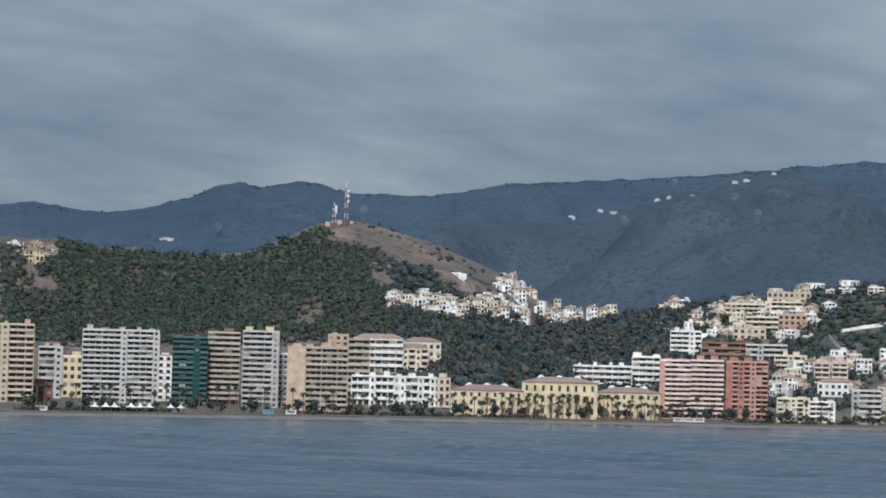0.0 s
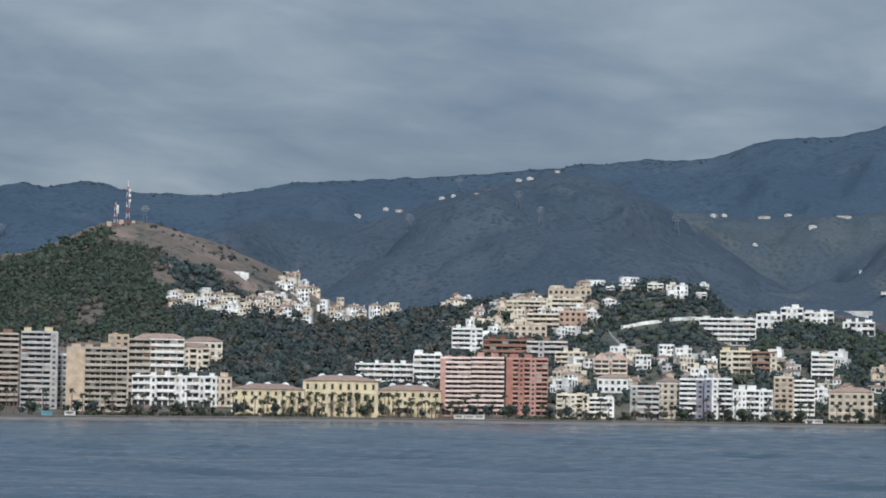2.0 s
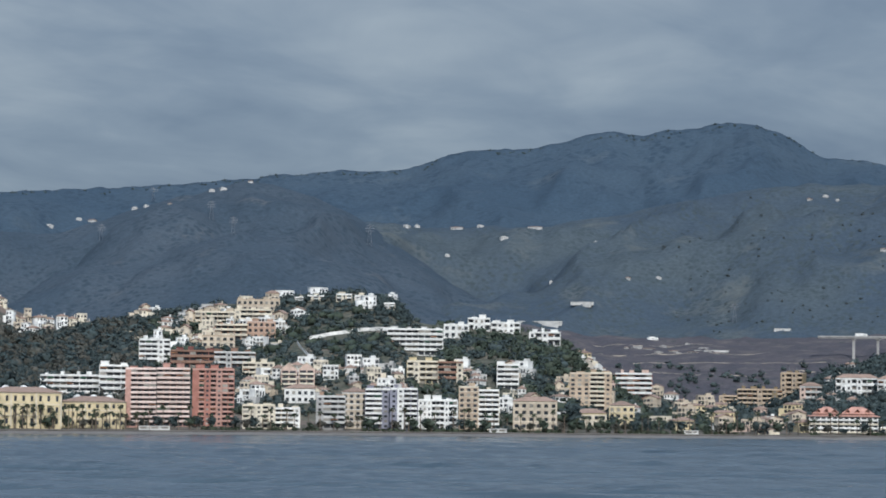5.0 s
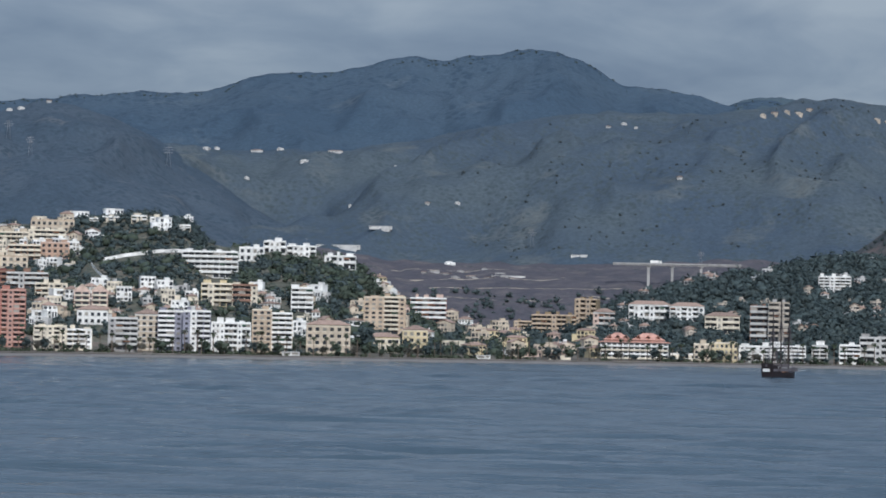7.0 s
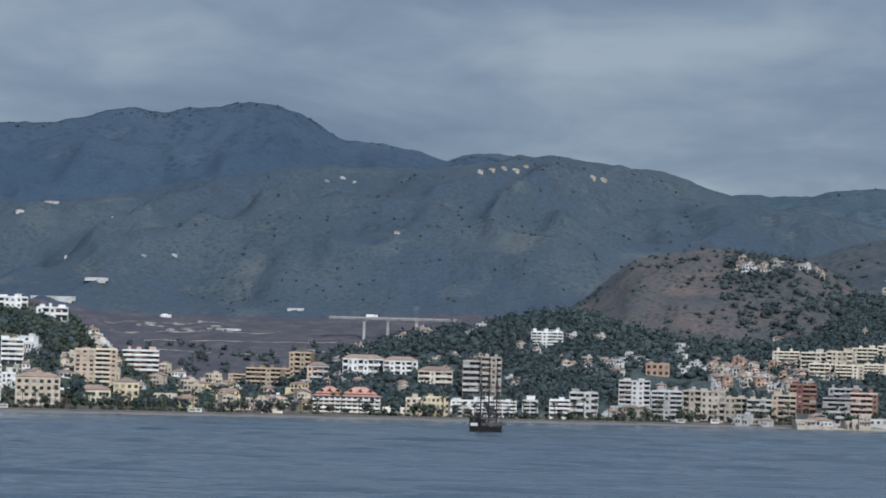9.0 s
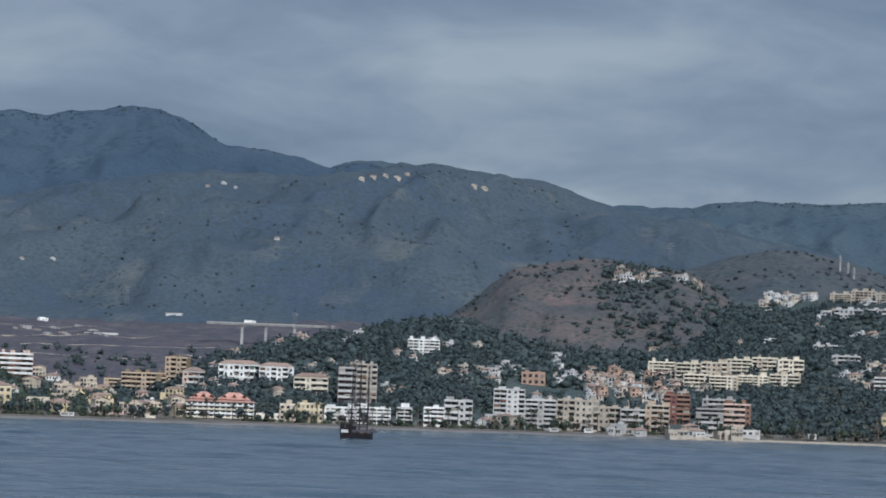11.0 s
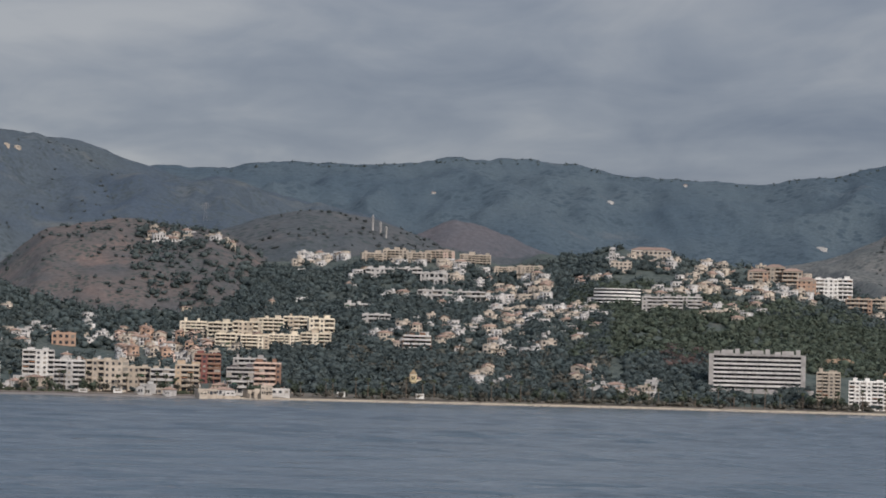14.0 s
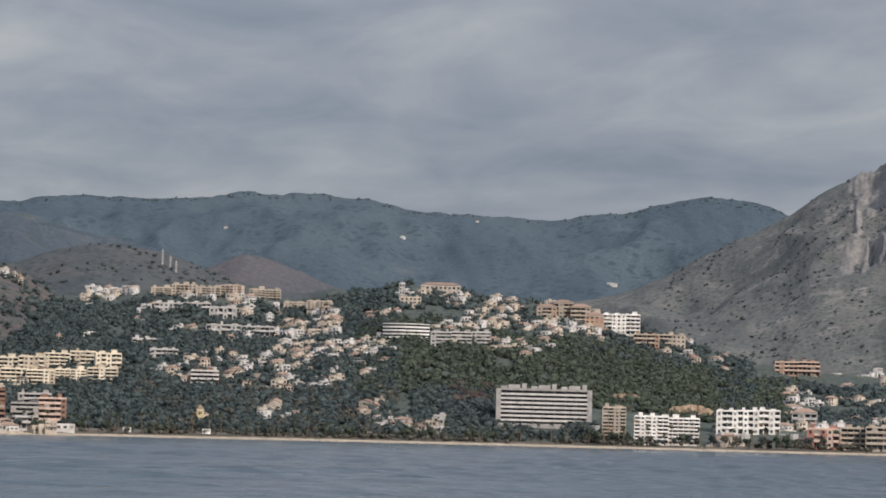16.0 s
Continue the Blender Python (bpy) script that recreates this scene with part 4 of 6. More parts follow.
# ---- buildings ----
def gable_pair(b, r, w, h):
    """Two brick houses with white-edged gables, side by side."""
    for side in (-1, 1):
        e = root("gabled_house", b - side * math.degrees(w / 4 / r), r, "rose brick house with a tall white-edged gable", "house", group="gabled pair")
        hw, eave = w / 4 - .4, h * .72
        boxpart("wall", [(-hw, hw, 0, 12, -8, eave)], "rose", e)
        shape("gable_wall", [(-hw, 0, eave), (hw, 0, eave), (0, 0, h - .6), (-hw, .4, eave), (hw, .4, eave), (0, .4, h - .6)],
              [(0, 1, 2), (5, 4, 3), (0, 2, 5, 3), (1, 4, 5, 2), (0, 3, 4, 1)], "rose", e)
        gable_roof("roof", -hw, hw, 0, 12, eave, h - eave - .5, "cream", e)
        for k in range(4):
            z = k * eave / 4
            boxpart("balcony", [(-hw + .5, hw - .5, -1.2, 0, z - .1, z + .12), (-hw + .5, hw - .5, -1.2, -1.05, z + .12, z + 1.0)], "cream", e)
            each_pane("window", [(-hw + 1, -.4, -.06, .02, z + .6, z + 2.6), (.4, hw - 1, -.06, .02, z + .6, z + 2.6)], "glass", e, {})


def palace(label, b, r, w, h, floors):
    """Long yellow public building: rows of tall windows, cornice, tiled roof, white domes behind."""
    e = root("palace", b, r, label, "building", size=w * .5)
    d = 22
    boxpart("wall", [(-w / 2, w / 2, 0, d, -6, h)], "yellow", e)
    fh, n = h / floors, max(4, round(w / 4.6))
    for k in range(floors):
        for i in range(n):
            x = -w / 2 + (i + .5) * w / n
            boxpart("window", [(x - .75, x + .75, -.06, .02, k * fh + fh * .22, k * fh + fh * .72)], "glass", e)
        boxpart("string_course", [(-w / 2 - .1, w / 2 + .1, -.35, 0, (k + 1) * fh - .5, (k + 1) * fh - .1)], "cream", e)
    for i in range(0, n + 1, 3):
        x = -w / 2 + i * w / n
        boxpart("pilaster", [(x - .4, x + .4, -.25, 0, 0, h - .52)], "cream", e)
    hip_roof("roof", -w / 2, w / 2, 0, d, h, 3.2, "tile", e, .9)
    for i in range(3):
        x = (-.25 + .25 * i) * w
        vs, fs = tube([(x, d + 3, h), (x, d + 3, h + 2.0), (x, d + 3, h + 3.1), (x, d + 3, h + 3.9), (x, d + 3, h + 4.2)], [2.6, 2.6, 2.2, 1.2, .2], 12)
        shape("dome", vs, fs, "white", e, "white dome")


def hotel_hip(label, b, r, w, h, floors):
    """Seafront hotel under two big salmon hipped roofs."""
    e = root("hotel", b, r, label, "building", size=w * .5)
    boxpart("wall", [(-w / 2, w / 2, 1.6, 20, -6, h)], "white", e)
    fh, n = h / floors, 12
    for k in range(floors):
        z = k * fh
        each_pane("window", [(-w / 2 + i * w / n + .6, -w / 2 + (i + 1) * w / n - .6, 1.54, 1.6, z + .3, z + fh * .8) for i in range(n)], "glass", e, {})
        boxpart("balcony", [(-w / 2, w / 2, 0, 1.6, z - .15, z + .1), (-w / 2, w / 2, 0, .15, z + .1, z + 1.0)], "white" if k % 2 else "cream", e)
    hip_roof("eaves_roof", -w / 2, w / 2, 1.6, 20, h, 2.4, "salmon", e, 1.4)
    for cx, hw in ((-.25 * w, .2 * w), (.2 * w, .24 * w)):
        hip_roof("roof", cx - hw, cx + hw, 4, 18, h + 1.6, 4.6, "salmon", e, .4, "salmon hipped roof")
        for k in range(3):
            x = cx + (k - 1) * hw * .6
            gable_roof("dormer", x - 1.2, x + 1.2, 3.4, 8, h + 3.2, 1.6, "salmon", e, .2)


def slab_hotel(label, b, r, w, h, floors):
    """Big concrete slab: long balconies between blank end walls, plant rooms on the roof."""
    e = root("hotel", b, r, label, "building", size=w * .5)
    d, end = 16, w * .05
    boxpart("wall", [(-w / 2 + end, w / 2 - end, 2.2, d, -8, h)], "dark", e)
    for s in (-1, 1):
        boxpart("end_wall", [(min(s * (w / 2 - end), s * w / 2), max(s * (w / 2 - end), s * w / 2), -.4, d, -8, h + 1.2)], "grey", e, "blank grey concrete end wall")
    fh, n = h / floors, 24
    for k in range(floors):
        z = k * fh
        x0, x1 = -w / 2 + end, w / 2 - end
        each_pane("window", [(x0 + i * (x1 - x0) / n + .25, x0 + (i + 1) * (x1 - x0) / n - .25, 2.12, 2.2, z + .4, z + fh * .82) for i in range(n)], "glass", e, {})
        boxpart("balcony", [(x0, x1, 0, 2.2, z - .2, z + .15), (x0, x1, 0, .2, z + .15, z + 1.25)], "pale", e)
        boxpart("divider", [(x0 + i * (x1 - x0) / 8 - .1, x0 + i * (x1 - x0) / 8 + .1, .25, 2.1, z + .15, z + fh - .2) for i in range(1, 8)], "grey", e)
    boxpart("roof_slab", [(-w / 2 + end, w / 2 - end, -.3, d, h, h + 1.6)], "grey", e)
    for k in range(9):
        x = (-.42 + .105 * k) * w
        hw = (2.2, 4.2, 1.6)[k % 3]
        boxpart("roof_hut", [(x - hw, x + hw, 5, 11, h + 1.6, h + (3.4, 4.2, 5.2)[k % 3])], "grey", e)
    boxpart("podium", [(-w / 2 - 3, w / 2 + 6, -9, -.5, -8, 1.2)], "grey", e)


def curved_block(label, b, r, w, h, floors):
    """White block whose front bows towards the sea."""
    e = root("apartment_building", b, r, label, "building", size=w * .5)
    n, fh = 14, h / floors

    def arc(depth0, depth1, z0, z1, name, mat, a0=-1.0, a1=1.0):
        vs, fs = [], []
        for i in range(n + 1):
            q = a0 + (a1 - a0) * i / n
            x = q * w / 2
            y = (q * q) * 9
            vs += [(x, y + depth0, z0), (x, y + depth1, z0), (x, y + depth1, z1), (x, y + depth0, z1)]
        for i in range(n):
            k = i * 4
            for j in range(4):
                fs.append((k + j, k + 4 + j, k + 4 + (j + 1) % 4, k + (j + 1) % 4))
        fs += [(3, 2, 1, 0), (n * 4, n * 4 + 1, n * 4 + 2, n * 4 + 3)]
        shape(name, vs, fs, mat, e)
    arc(1.8, 14, -8, h, "wall", "grey")
    for k in range(floors):
        z = k * fh
        arc(1.72, 1.8, z + .5, z + fh * .85, "glazing", "glass")
        arc(0, 1.8, z - .15, z + .1, "floor_slab", "white")
        arc(0, .15, z + .1, z + 1.1, "balcony", "white")
    arc(-.2, 14, h, h + .6, "roof", "white")


def far_villa(b, r, w, h, wall, seed):
    """Low house standing alone, far up the slope."""
    rnd = random.Random(seed)
    e = root("far_house", b, r, {"white": "small white house alone on the hillside", "beige": "small beige house alone on the hillside", "pale": "long low pale shed on the slope", "grey": "low grey shed in the valley works", "chalk": "small white house alone on the mountain", "sandstone": "small cream house alone on the mountain"}[wall], "house", rnd.uniform(-20, 20), size=w * .5)
    d = min(9.0, w * .8)
    w, h = (w, h * .45) if wall == "pale" else (w * .7, h * .75)
    boxpart("wall", [(-w / 2, w / 2, 0, d, -2.5, h * .8)], wall, e)
    if w > 7:
        boxpart("wing", [(w * .05, w * .42, -d * .3, d * .6, -5, h * .55)], wall, e)
    n = max(2, round(w / 4))
    panes("glazing", [(-w / 2 + (i + .3) * w / n, -w / 2 + (i + .62) * w / n, -.06, .02, h * .35, h * .6) for i in range(n)], [], e)
    if wall == "pale":
        boxpart("roof", [(-w / 2 - .3, w / 2 + .3, -.3, d + .3, h * .8, h)], "pale", e)
    elif seed % 3:
        boxpart("upper_storey", [(-w * .35, w * .2, 1, d * .9, h * .8, h * 1.12)], wall, e)
    else:
        hip_roof("roof", -w / 2, w / 2, 0, d, h * .8, h * .35, "tile", e)


def lattice_parts(e, h, base, top, colours, rungs):
    """Four tapering legs with cross braces, in stretches of colour."""
    for k in range(rungs):
        u0, u1 = k / rungs, (k + 1) / rungs
        a, c = base + (top - base) * u0, base + (top - base) * u1
        vs, fs = [], []
        t = .16
        for sx, sy in ((-1, -1), (1, -1), (1, 1), (-1, 1)):
            v2, f2 = tube([(sx * a, sy * a, h * u0), (sx * c, sy * c, h * u1)], [t, t], 4)
            fs += [tuple(q + len(vs) for q in f) for f in f2]
            vs += v2
        for (sx, sy), (tx, ty) in (((-1, -1), (1, -1)), ((1, -1), (1, 1)), ((1, 1), (-1, 1)), ((-1, 1), (-1, -1))):
            v2, f2 = tube([(sx * a, sy * a, h * u0), (tx * c, ty * c, h * u1)], [t * .7, t * .7], 3)
            fs += [tuple(q + len(vs) for q in f) for f in f2]
            vs += v2
        shape("mast_section", vs, fs, colours[k % len(colours)], e)


def radio_mast(b, r, h):
    e = root("radio_mast", b, r, "red and white lattice radio mast on the summit", "mast", size=3)
    lattice_parts(e, h * .86, 1.5, .8, ("redpaint", "white"), 7)
    boxpart("aerial", [(-.2, .2, -.2, .2, h * .86, h)], "white", e)
    boxpart("equipment_hut", [(-7, -3.2, 0, 4, -2, 3), (3.2, 6, 1, 4, -2, 2.5)], "tan", e)
    for z in (.5, .62, .74):
        vs, fs = tube([(1.4, -.8, h * z), (1.4, -.8, h * z + 2.2)], [.9, .9], 8)
        shape("drum_aerial", vs, fs, "white", e)


def aerial_tower(b, r, h):
    e = root("aerial_tower", b, r, "grey concrete aerial tower on the hilltop", "mast", size=3)
    vs, fs = tube([(0, 0, -3), (0, 0, h * .8), (0, 0, h)], [1.1, .8, .3], 8)
    shape("shaft", vs, fs, "grey", e)
    for z in (.45, .62, .78):
        vs, fs = tube([(0, 0, h * z), (0, 0, h * z + .8)], [1.7, 1.7], 10)
        shape("platform", vs, fs, "grey", e)


def lattice_pylon(b, r, h):
    e = root("power_pylon", b, r, "grey steel lattice power pylon on the slope", "pylon", size=2)
    lattice_parts(e, h, h * .11, .5, ("metal",), 5)
    for z, w in ((.68, .2), (.8, .24), (.92, .17)):
        boxpart("cross_arm", [(-h * w, h * w, -.25, .25, h * z, h * z + .4)], "metal", e)


def garden_wall(label, stops, h, mat):
    """A wall that follows the slope from stop to stop."""
    e = new("retaining_wall")
    x, y = (float(q) for q in spot(*stops[0]))
    e.location = (x, y, float(land(*stops[0])))
    tagged(e, label, "wall")
    for (ba, ra), (bb, rb) in zip(stops, stops[1:]):
        n = 6
        for k in range(n):
            q0, q1 = k / n, (k + 1) / n
            pts = []
            for q in (q0, q1):
                b, r = ba + (bb - ba) * q, ra + (rb - ra) * q
                px, py = spot(b, r)
                pts.append((float(px) - x, float(py) - y, float(land(b, r)) - e.location[2]))
                nx, ny = spot(b, r - 9)
                TAKEN.append((float(nx), float(ny), 13.0))
            (x0, y0, z0), (x1, y1, z1) = pts
            vs = [(x0, y0, z0 - 3), (x1, y1, z1 - 3), (x1, y1 + .5, z1 - 3), (x0, y0 + .5, z0 - 3), (x0, y0, z0 + h), (x1, y1, z1 + h), (x1, y1 + .5, z1 + h), (x0, y0 + .5, z0 + h)]
            shape("wall_panel", vs, [(0, 3, 2, 1), (4, 5, 6, 7), (0, 1, 5, 4), (1, 2, 6, 5), (2, 3, 7, 6), (3, 0, 4, 7)], mat, e)


def sailing_ship(b, r):
    """Dark wooden three-master at anchor, sails furled, raised stern and deckhouse."""
    x, y = (float(q) for q in spot(b, r))
    e = new("sailing_ship")
    e.matrix_world = pose(x, y, 0, 0, 0, b + 62)
    tagged(e, "dark wooden three-masted sailing ship on the sea", "ship")
    n, half = 13, 14.0
    rings = []
    for i in range(n):
        u = -1 + 2 * i / (n - 1)
        beam = 3.6 * (1 - max(0, u) ** 2.6) * (1 - .25 * max(0, -u) ** 2) + .12
        sheer = 2.5 + 3.0 * u * u + (1.6 if u < -.62 else 0)
        keel = -1.4 + 1.2 * max(0, u) ** 3
        rings.append([(u * half, -beam, sheer), (u * half, -beam * .92, .6), (u * half, -beam * .4, keel), (u * half, beam * .4, keel), (u * half, beam * .92, .6), (u * half, beam, sheer)])
    vs = [p for ring in rings for p in ring]
    fs = [(i * 6 + j, i * 6 + j + 1, i * 6 + j + 7, i * 6 + j + 6) for i in range(n - 1) for j in range(5)]
    fs += [(i * 6, i * 6 + 6, i * 6 + 11, i * 6 + 5) for i in range(n - 1)]
    fs += [(0, 5, 4, 3, 2, 1), tuple((n - 1) * 6 + j for j in range(6))]
    shape("hull", vs, fs, "wood", e, "dark wooden hull")
    boxpart("rail", [(-13, 12, -3.3, -3.15, 3.4, 4.6), (-13, 12, 3.15, 3.3, 3.4, 4.6)], "dark", e)
    boxpart("deckhouse", [(-12.5, -7.5, -2.4, 2.4, 3.4, 6.2), (-12.9, -7.1, -2.7, 2.7, 6.2, 6.5)], "wood", e)
    boxpart("forward_house", [(1.5, 5, -1.6, 1.6, 2.3, 4.4)], "brown", e)
    boxpart("boat_cover", [(-14.4, -13.2, -1.8, 1.8, 3.2, 4.6)], "white", e)
    for mx, mh in ((-8, 33), (0, 38), (8, 35)):
        vs, fs = tube([(mx, 0, 1), (mx, 0, mh * .6), (mx, 0, mh)], [.45, .36, .18], 6)
        mast = shape("mast", vs, fs, "wood", e)
        for z, hw in ((.42, 4.2), (.62, 3.4), (.8, 2.4)):
            boxpart("yard", [(mx - .25, mx + .05, -hw, hw, mh * z, mh * z + .24)], "wood", mast)
        for s in (-1, 1):
            for q in (-1.6, 0, 1.6):
                vs, fs = tube([(mx + q, s * 3.2, 3.2), (mx, 0, mh * .78)], [.11, .08], 3)
                shape("shroud", vs, fs, "dark", mast)
        boxpart("furled_sail", [(mx - 6.5, mx - .4, -.35, .35, 5.4, 6.6)], "dark", mast)
    vs, fs = tube([(12.5, 0, 3.6), (20, 0, 6.4)], [.3, .1], 6)
    shape("bowsprit", vs, fs, "wood", e)


def viaduct(b0, b1, r, z, piers):
    """Motorway bridge on concrete piers across the valley."""
    e = new("viaduct")
    bm = (b0 + b1) / 2
    x, y = (float(q) for q in spot(bm, r))
    e.matrix_world = pose(x, y, z, 0, 0, bm)
    tagged(e, "long pale concrete viaduct across the valley", "bridge")
    half = math.radians(b0 - b1) / 2 * r
    boxpart("deck", [(-half, half, 0, 9, -1.6, 0), (-half, half, -.6, 0, -.5, .1)], "grey", e)
    for yy in (0, 8.8):
        boxpart("parapet", [(-half, half, yy, yy + .2, 0.004, 1.0)], "grey", e)
    for p in piers:
        px = math.radians(bm - p) * r
        boxpart("pier", [(px - 1.3, px + 1.3, 2, 7, -34, -2.8), (px - 2.4, px + 2.4, 1, 8, -2.8, -1.6)], "grey", e)
    boxpart("lorry", [(-half * .42, -half * .42 + 9, 2, 4.4, .9, 3.6), (-half * .42 + 9.3, -half * .42 + 11.5, 2, 4.4, .9, 3.2)], "white", e)


def beach_tent(b, k):
    r = float(shore(b)) + 33
    e = root("beach_tent", b, r, "white canvas beach tent with a pointed top", "tent", group="beach tents", size=3)
    w = 2.2 + .4 * k
    for sx in (-1, 1):
        for sy in (-1, 1):
            boxpart("pole", [(sx * w - .06, sx * w + .06, sy * w - .06, sy * w + .06, -.3, 2.6)], "metal", e)
    shape("canopy", [(-w - .2, -w - .2, 2.4), (w + .2, -w - .2, 2.4), (w + .2, w + .2, 2.4), (-w - .2, w + .2, 2.4), (-w * .4, -w * .4, 3.2), (w * .4, -w * .4, 3.2), (w * .4, w * .4, 3.2), (-w * .4, w * .4, 3.2), (0, 0, 4.8)],
          [(0, 1, 5, 4), (1, 2, 6, 5), (2, 3, 7, 6), (3, 0, 4, 7), (4, 5, 8), (5, 6, 8), (6, 7, 8), (7, 4, 8), (3, 2, 1, 0)], "canvas", e)


def kiosk(b, col):
    r = float(shore(b)) + 31.5
    e = root("beach_kiosk", b, r, {"blue": "blue painted beach kiosk on the sand", "canvas": "white beach kiosk with a flat roof"}[col], "kiosk", group="beach kiosks", size=4)
    boxpart("wall", [(-2.8, 2.8, 0, 3, -1, 2.3)], col, e)
    boxpart("roof", [(-3.1, 3.1, -.5, 3.2, 2.3, 2.5)], col, e)
    boxpart("counter", [(-2, 2, -.3, 0, .9, 1.05)], "trunk", e)
    boxpart("hatch", [(-2, 2, -.05, .02, 1.1, 1.9)], "shade", e)


def church(b, r, h):
    e = root("church", b, r, "yellow chapel with a pointed tower among trees", "church", size=7)
    boxpart("nave", [(-6, 6, 1, 13, -6, h * .5)], "cream", e)
    hip_roof("roof", -6, 6, 1, 13, h * .5, 2.6, "tile", e)
    boxpart("tower", [(-2.4, 2.4, -2, 2.4, -6, h * .72)], "yellow", e)
    boxpart("cornice", [(-2.8, 2.8, -2.4, 2.8, h * .72, h * .72 + .5)], "cream", e)
    hip_roof("spire", -2.2, 2.2, -1.8, 2.2, h * .72 + .5, h * .28, "ochre", e, .3)
    panes("glazing", [(-1.2, -.3, -2.06, -1.98, h * .5, h * .64), (.3, 1.2, -2.06, -1.98, h * .5, h * .64)], [], e)


def stone_cone(b, r, h):
    # stands in for a far rock; the built cone and ledge are added
    e = root("stone_tower", b, r, "grey conical rock above the flats", "tower", size=5)
    vs, fs = tube([(0, 3, -3), (0, 3, h * .35), (0, 3, h * .6), (0, 3, h * .85), (0, 3, h)], [h * .45, h * .42, h * .3, h * .14, .2], 14)
    shape("cone", vs, fs, "rock", e)
    vs, fs = tube([(0, 3, h * .33), (0, 3, h * .37)], [h * .5, h * .5], 14)
    shape("ledge", vs, fs, "pale", e)


def cliff(b, r, w, h, seed, run=5.0, mat="cliff", label="bare ochre rock cutting in the wooded slope"):
    """Bare cut in the slope: a ragged ochre rock face."""
    x, y = (float(q) for q in spot(b, r))
    n, k = 40, 12
    vs, fs = [], []
    for i in range(n + 1):
        u = -1 + 2 * i / n
        for j in range(k + 1):
            q = j / k
            hh = h * (1 - u * u) ** .35 * (1 + .18 * float(fbm(i / 4, seed, 3, 2)))
            dy = q * run + (2.2 if run < 8 else 9.0) * float(fbm(i / 3.0, j / 3.0, 3, seed))
            vs.append((u * w / 2, dy, -3 + q * (hh + 3)))
    for i in range(n):
        for j in range(k):
            a = i * (k + 1) + j
            fs.append((a, a + k + 1, a + k + 2, a + 1))
    me = bpy.data.meshes.new("cliff")
    me.from_pydata(vs, [], fs)
    me.materials.append(M[mat])
    ob = new("cliff", me)
    ob.matrix_world = pose(x, y, float(land(b, r)), 0, 0, b)
    tagged(ob, label, "cliff", kind="structure")


def shore_rocks(b0, b1, n, seed):
    """Loose pale boulders along the water line."""
    rng = np.random.default_rng(seed)
    core, tri = crown_arrays(rng, 0)
    vs, fs = [], []
    for i in range(n):
        b = rng.uniform(b1, b0)
        r = float(shore(b)) + rng.normal(2, 3)
        x, y = spot(b, r)
        s = rng.uniform(.7, 1.9)
        v = core * rng.uniform(.7, 1.3, (12, 1)) * s * (1, 1, .7)
        vs.append(v + (float(x), float(y), float(plain_height(b, r)) + s * .2))
        fs.append(tri + i * 12)
    ob = new("shore_boulders", joined("shore_boulders", np.concatenate(vs), 3, np.concatenate(fs), M["rock"]))
    tagged(ob, "pale boulders heaped along the water line", "boulders", kind="stuff")


def sea_wall(b0, b1):
    """Low pale wall between beach and promenade."""
    bs = np.arange(b1, b0, .1)
    rs = shore(bs)[:, None] + np.array([27.6, 27.62, 28.2, 28.22])[None, :]
    ob = grid_object("sea_wall", bs, rs, lambda b, r: np.where((r - shore(b) > 27.61) & (r - shore(b) < 28.21), PLAIN + .25, 2.0), M["sand"])
    tagged(ob, "low pale wall along the promenade", "wall", kind="structure")


block("tan apartment tower with white balconies", 34.08, 1552, 31.0, 41.8, 13, wall='tan', band='beige', style='bays', bays=7, depth=16, seed=1)
block("pale rose apartment block behind palms", 33.10, 1732, 14.2, 30.7, 8, wall='rose', band='chalk', style='bands', seed=2)
block("maroon low building with dark windows", 33.31, 1592, 12.1, 10.3, 3, wall='maroon', band='maroon', style='rows', seed=3)
block("yellow townhouse on the seafront", 32.66, 1734, 12.5, 24.6, 5, wall='yellow', band='cream', style='rows', seed=4)
block("large white apartment block with stacked balconies", 31.75, 1631, 43.4, 41.3, 14, wall='chalk', band='pale', style='bays', bays=12, depth=20, seed=5)
block("white and orange townhouse between towers", 30.83, 1733, 8.7, 27.2, 7, wall='white', band='orange', style='rows', seed=6)
block("green glass office block with red roof plant", 30.36, 1663, 20.3, 38.9, 13, wall='green_glass', band='green_band', style='bands', hut='redpaint', fin=False, seed=7)
block("grey beige apartment block with balconies", 29.68, 1679, 18.8, 42.3, 13, wall='brown', band='buff', style='bands', seed=8)
block("tall white apartment tower with striped balconies", 28.97, 1597, 20.1, 42.5, 14, wall='grey', band='chalk', style='bands', hut='yellow', seed=9)
block("narrow white apartment block", 28.51, 1622, 5.8, 30.3, 10, wall='grey', band='white', style='rows', seed=10)
block("tan brick apartment block with blank end wall", 27.83, 1580, 33.5, 34.8, 11, wall='tan', band='buff', style='bands', flank=0.3, depth=18, seed=11)
block("taller tan stair tower", 27.36, 1746, 12.6, 36.7, 10, wall='tan', band='tan', style='rows', seed=12)
block("white apartment block behind the tan block", 26.94, 1742, 13.2, 35.5, 9, wall='beige', band='sandstone', style='bands', seed=13)
block("white hillside flats with tiled roof", 26.53, 1790, 30.8, 21.0, 5, wall='cream', band='white', style='bands', roof='hip', seed=14)
block("rose hillside flats with tiled roof", 25.85, 1797, 20.1, 15.3, 4, wall='rose', band='cream', style='bays', roof='hip', seed=15)
block("cream hillside flats with tiled roof", 25.65, 1817, 24.7, 14.2, 3, wall='cream', band='white', style='rows', roof='hip', seed=16)
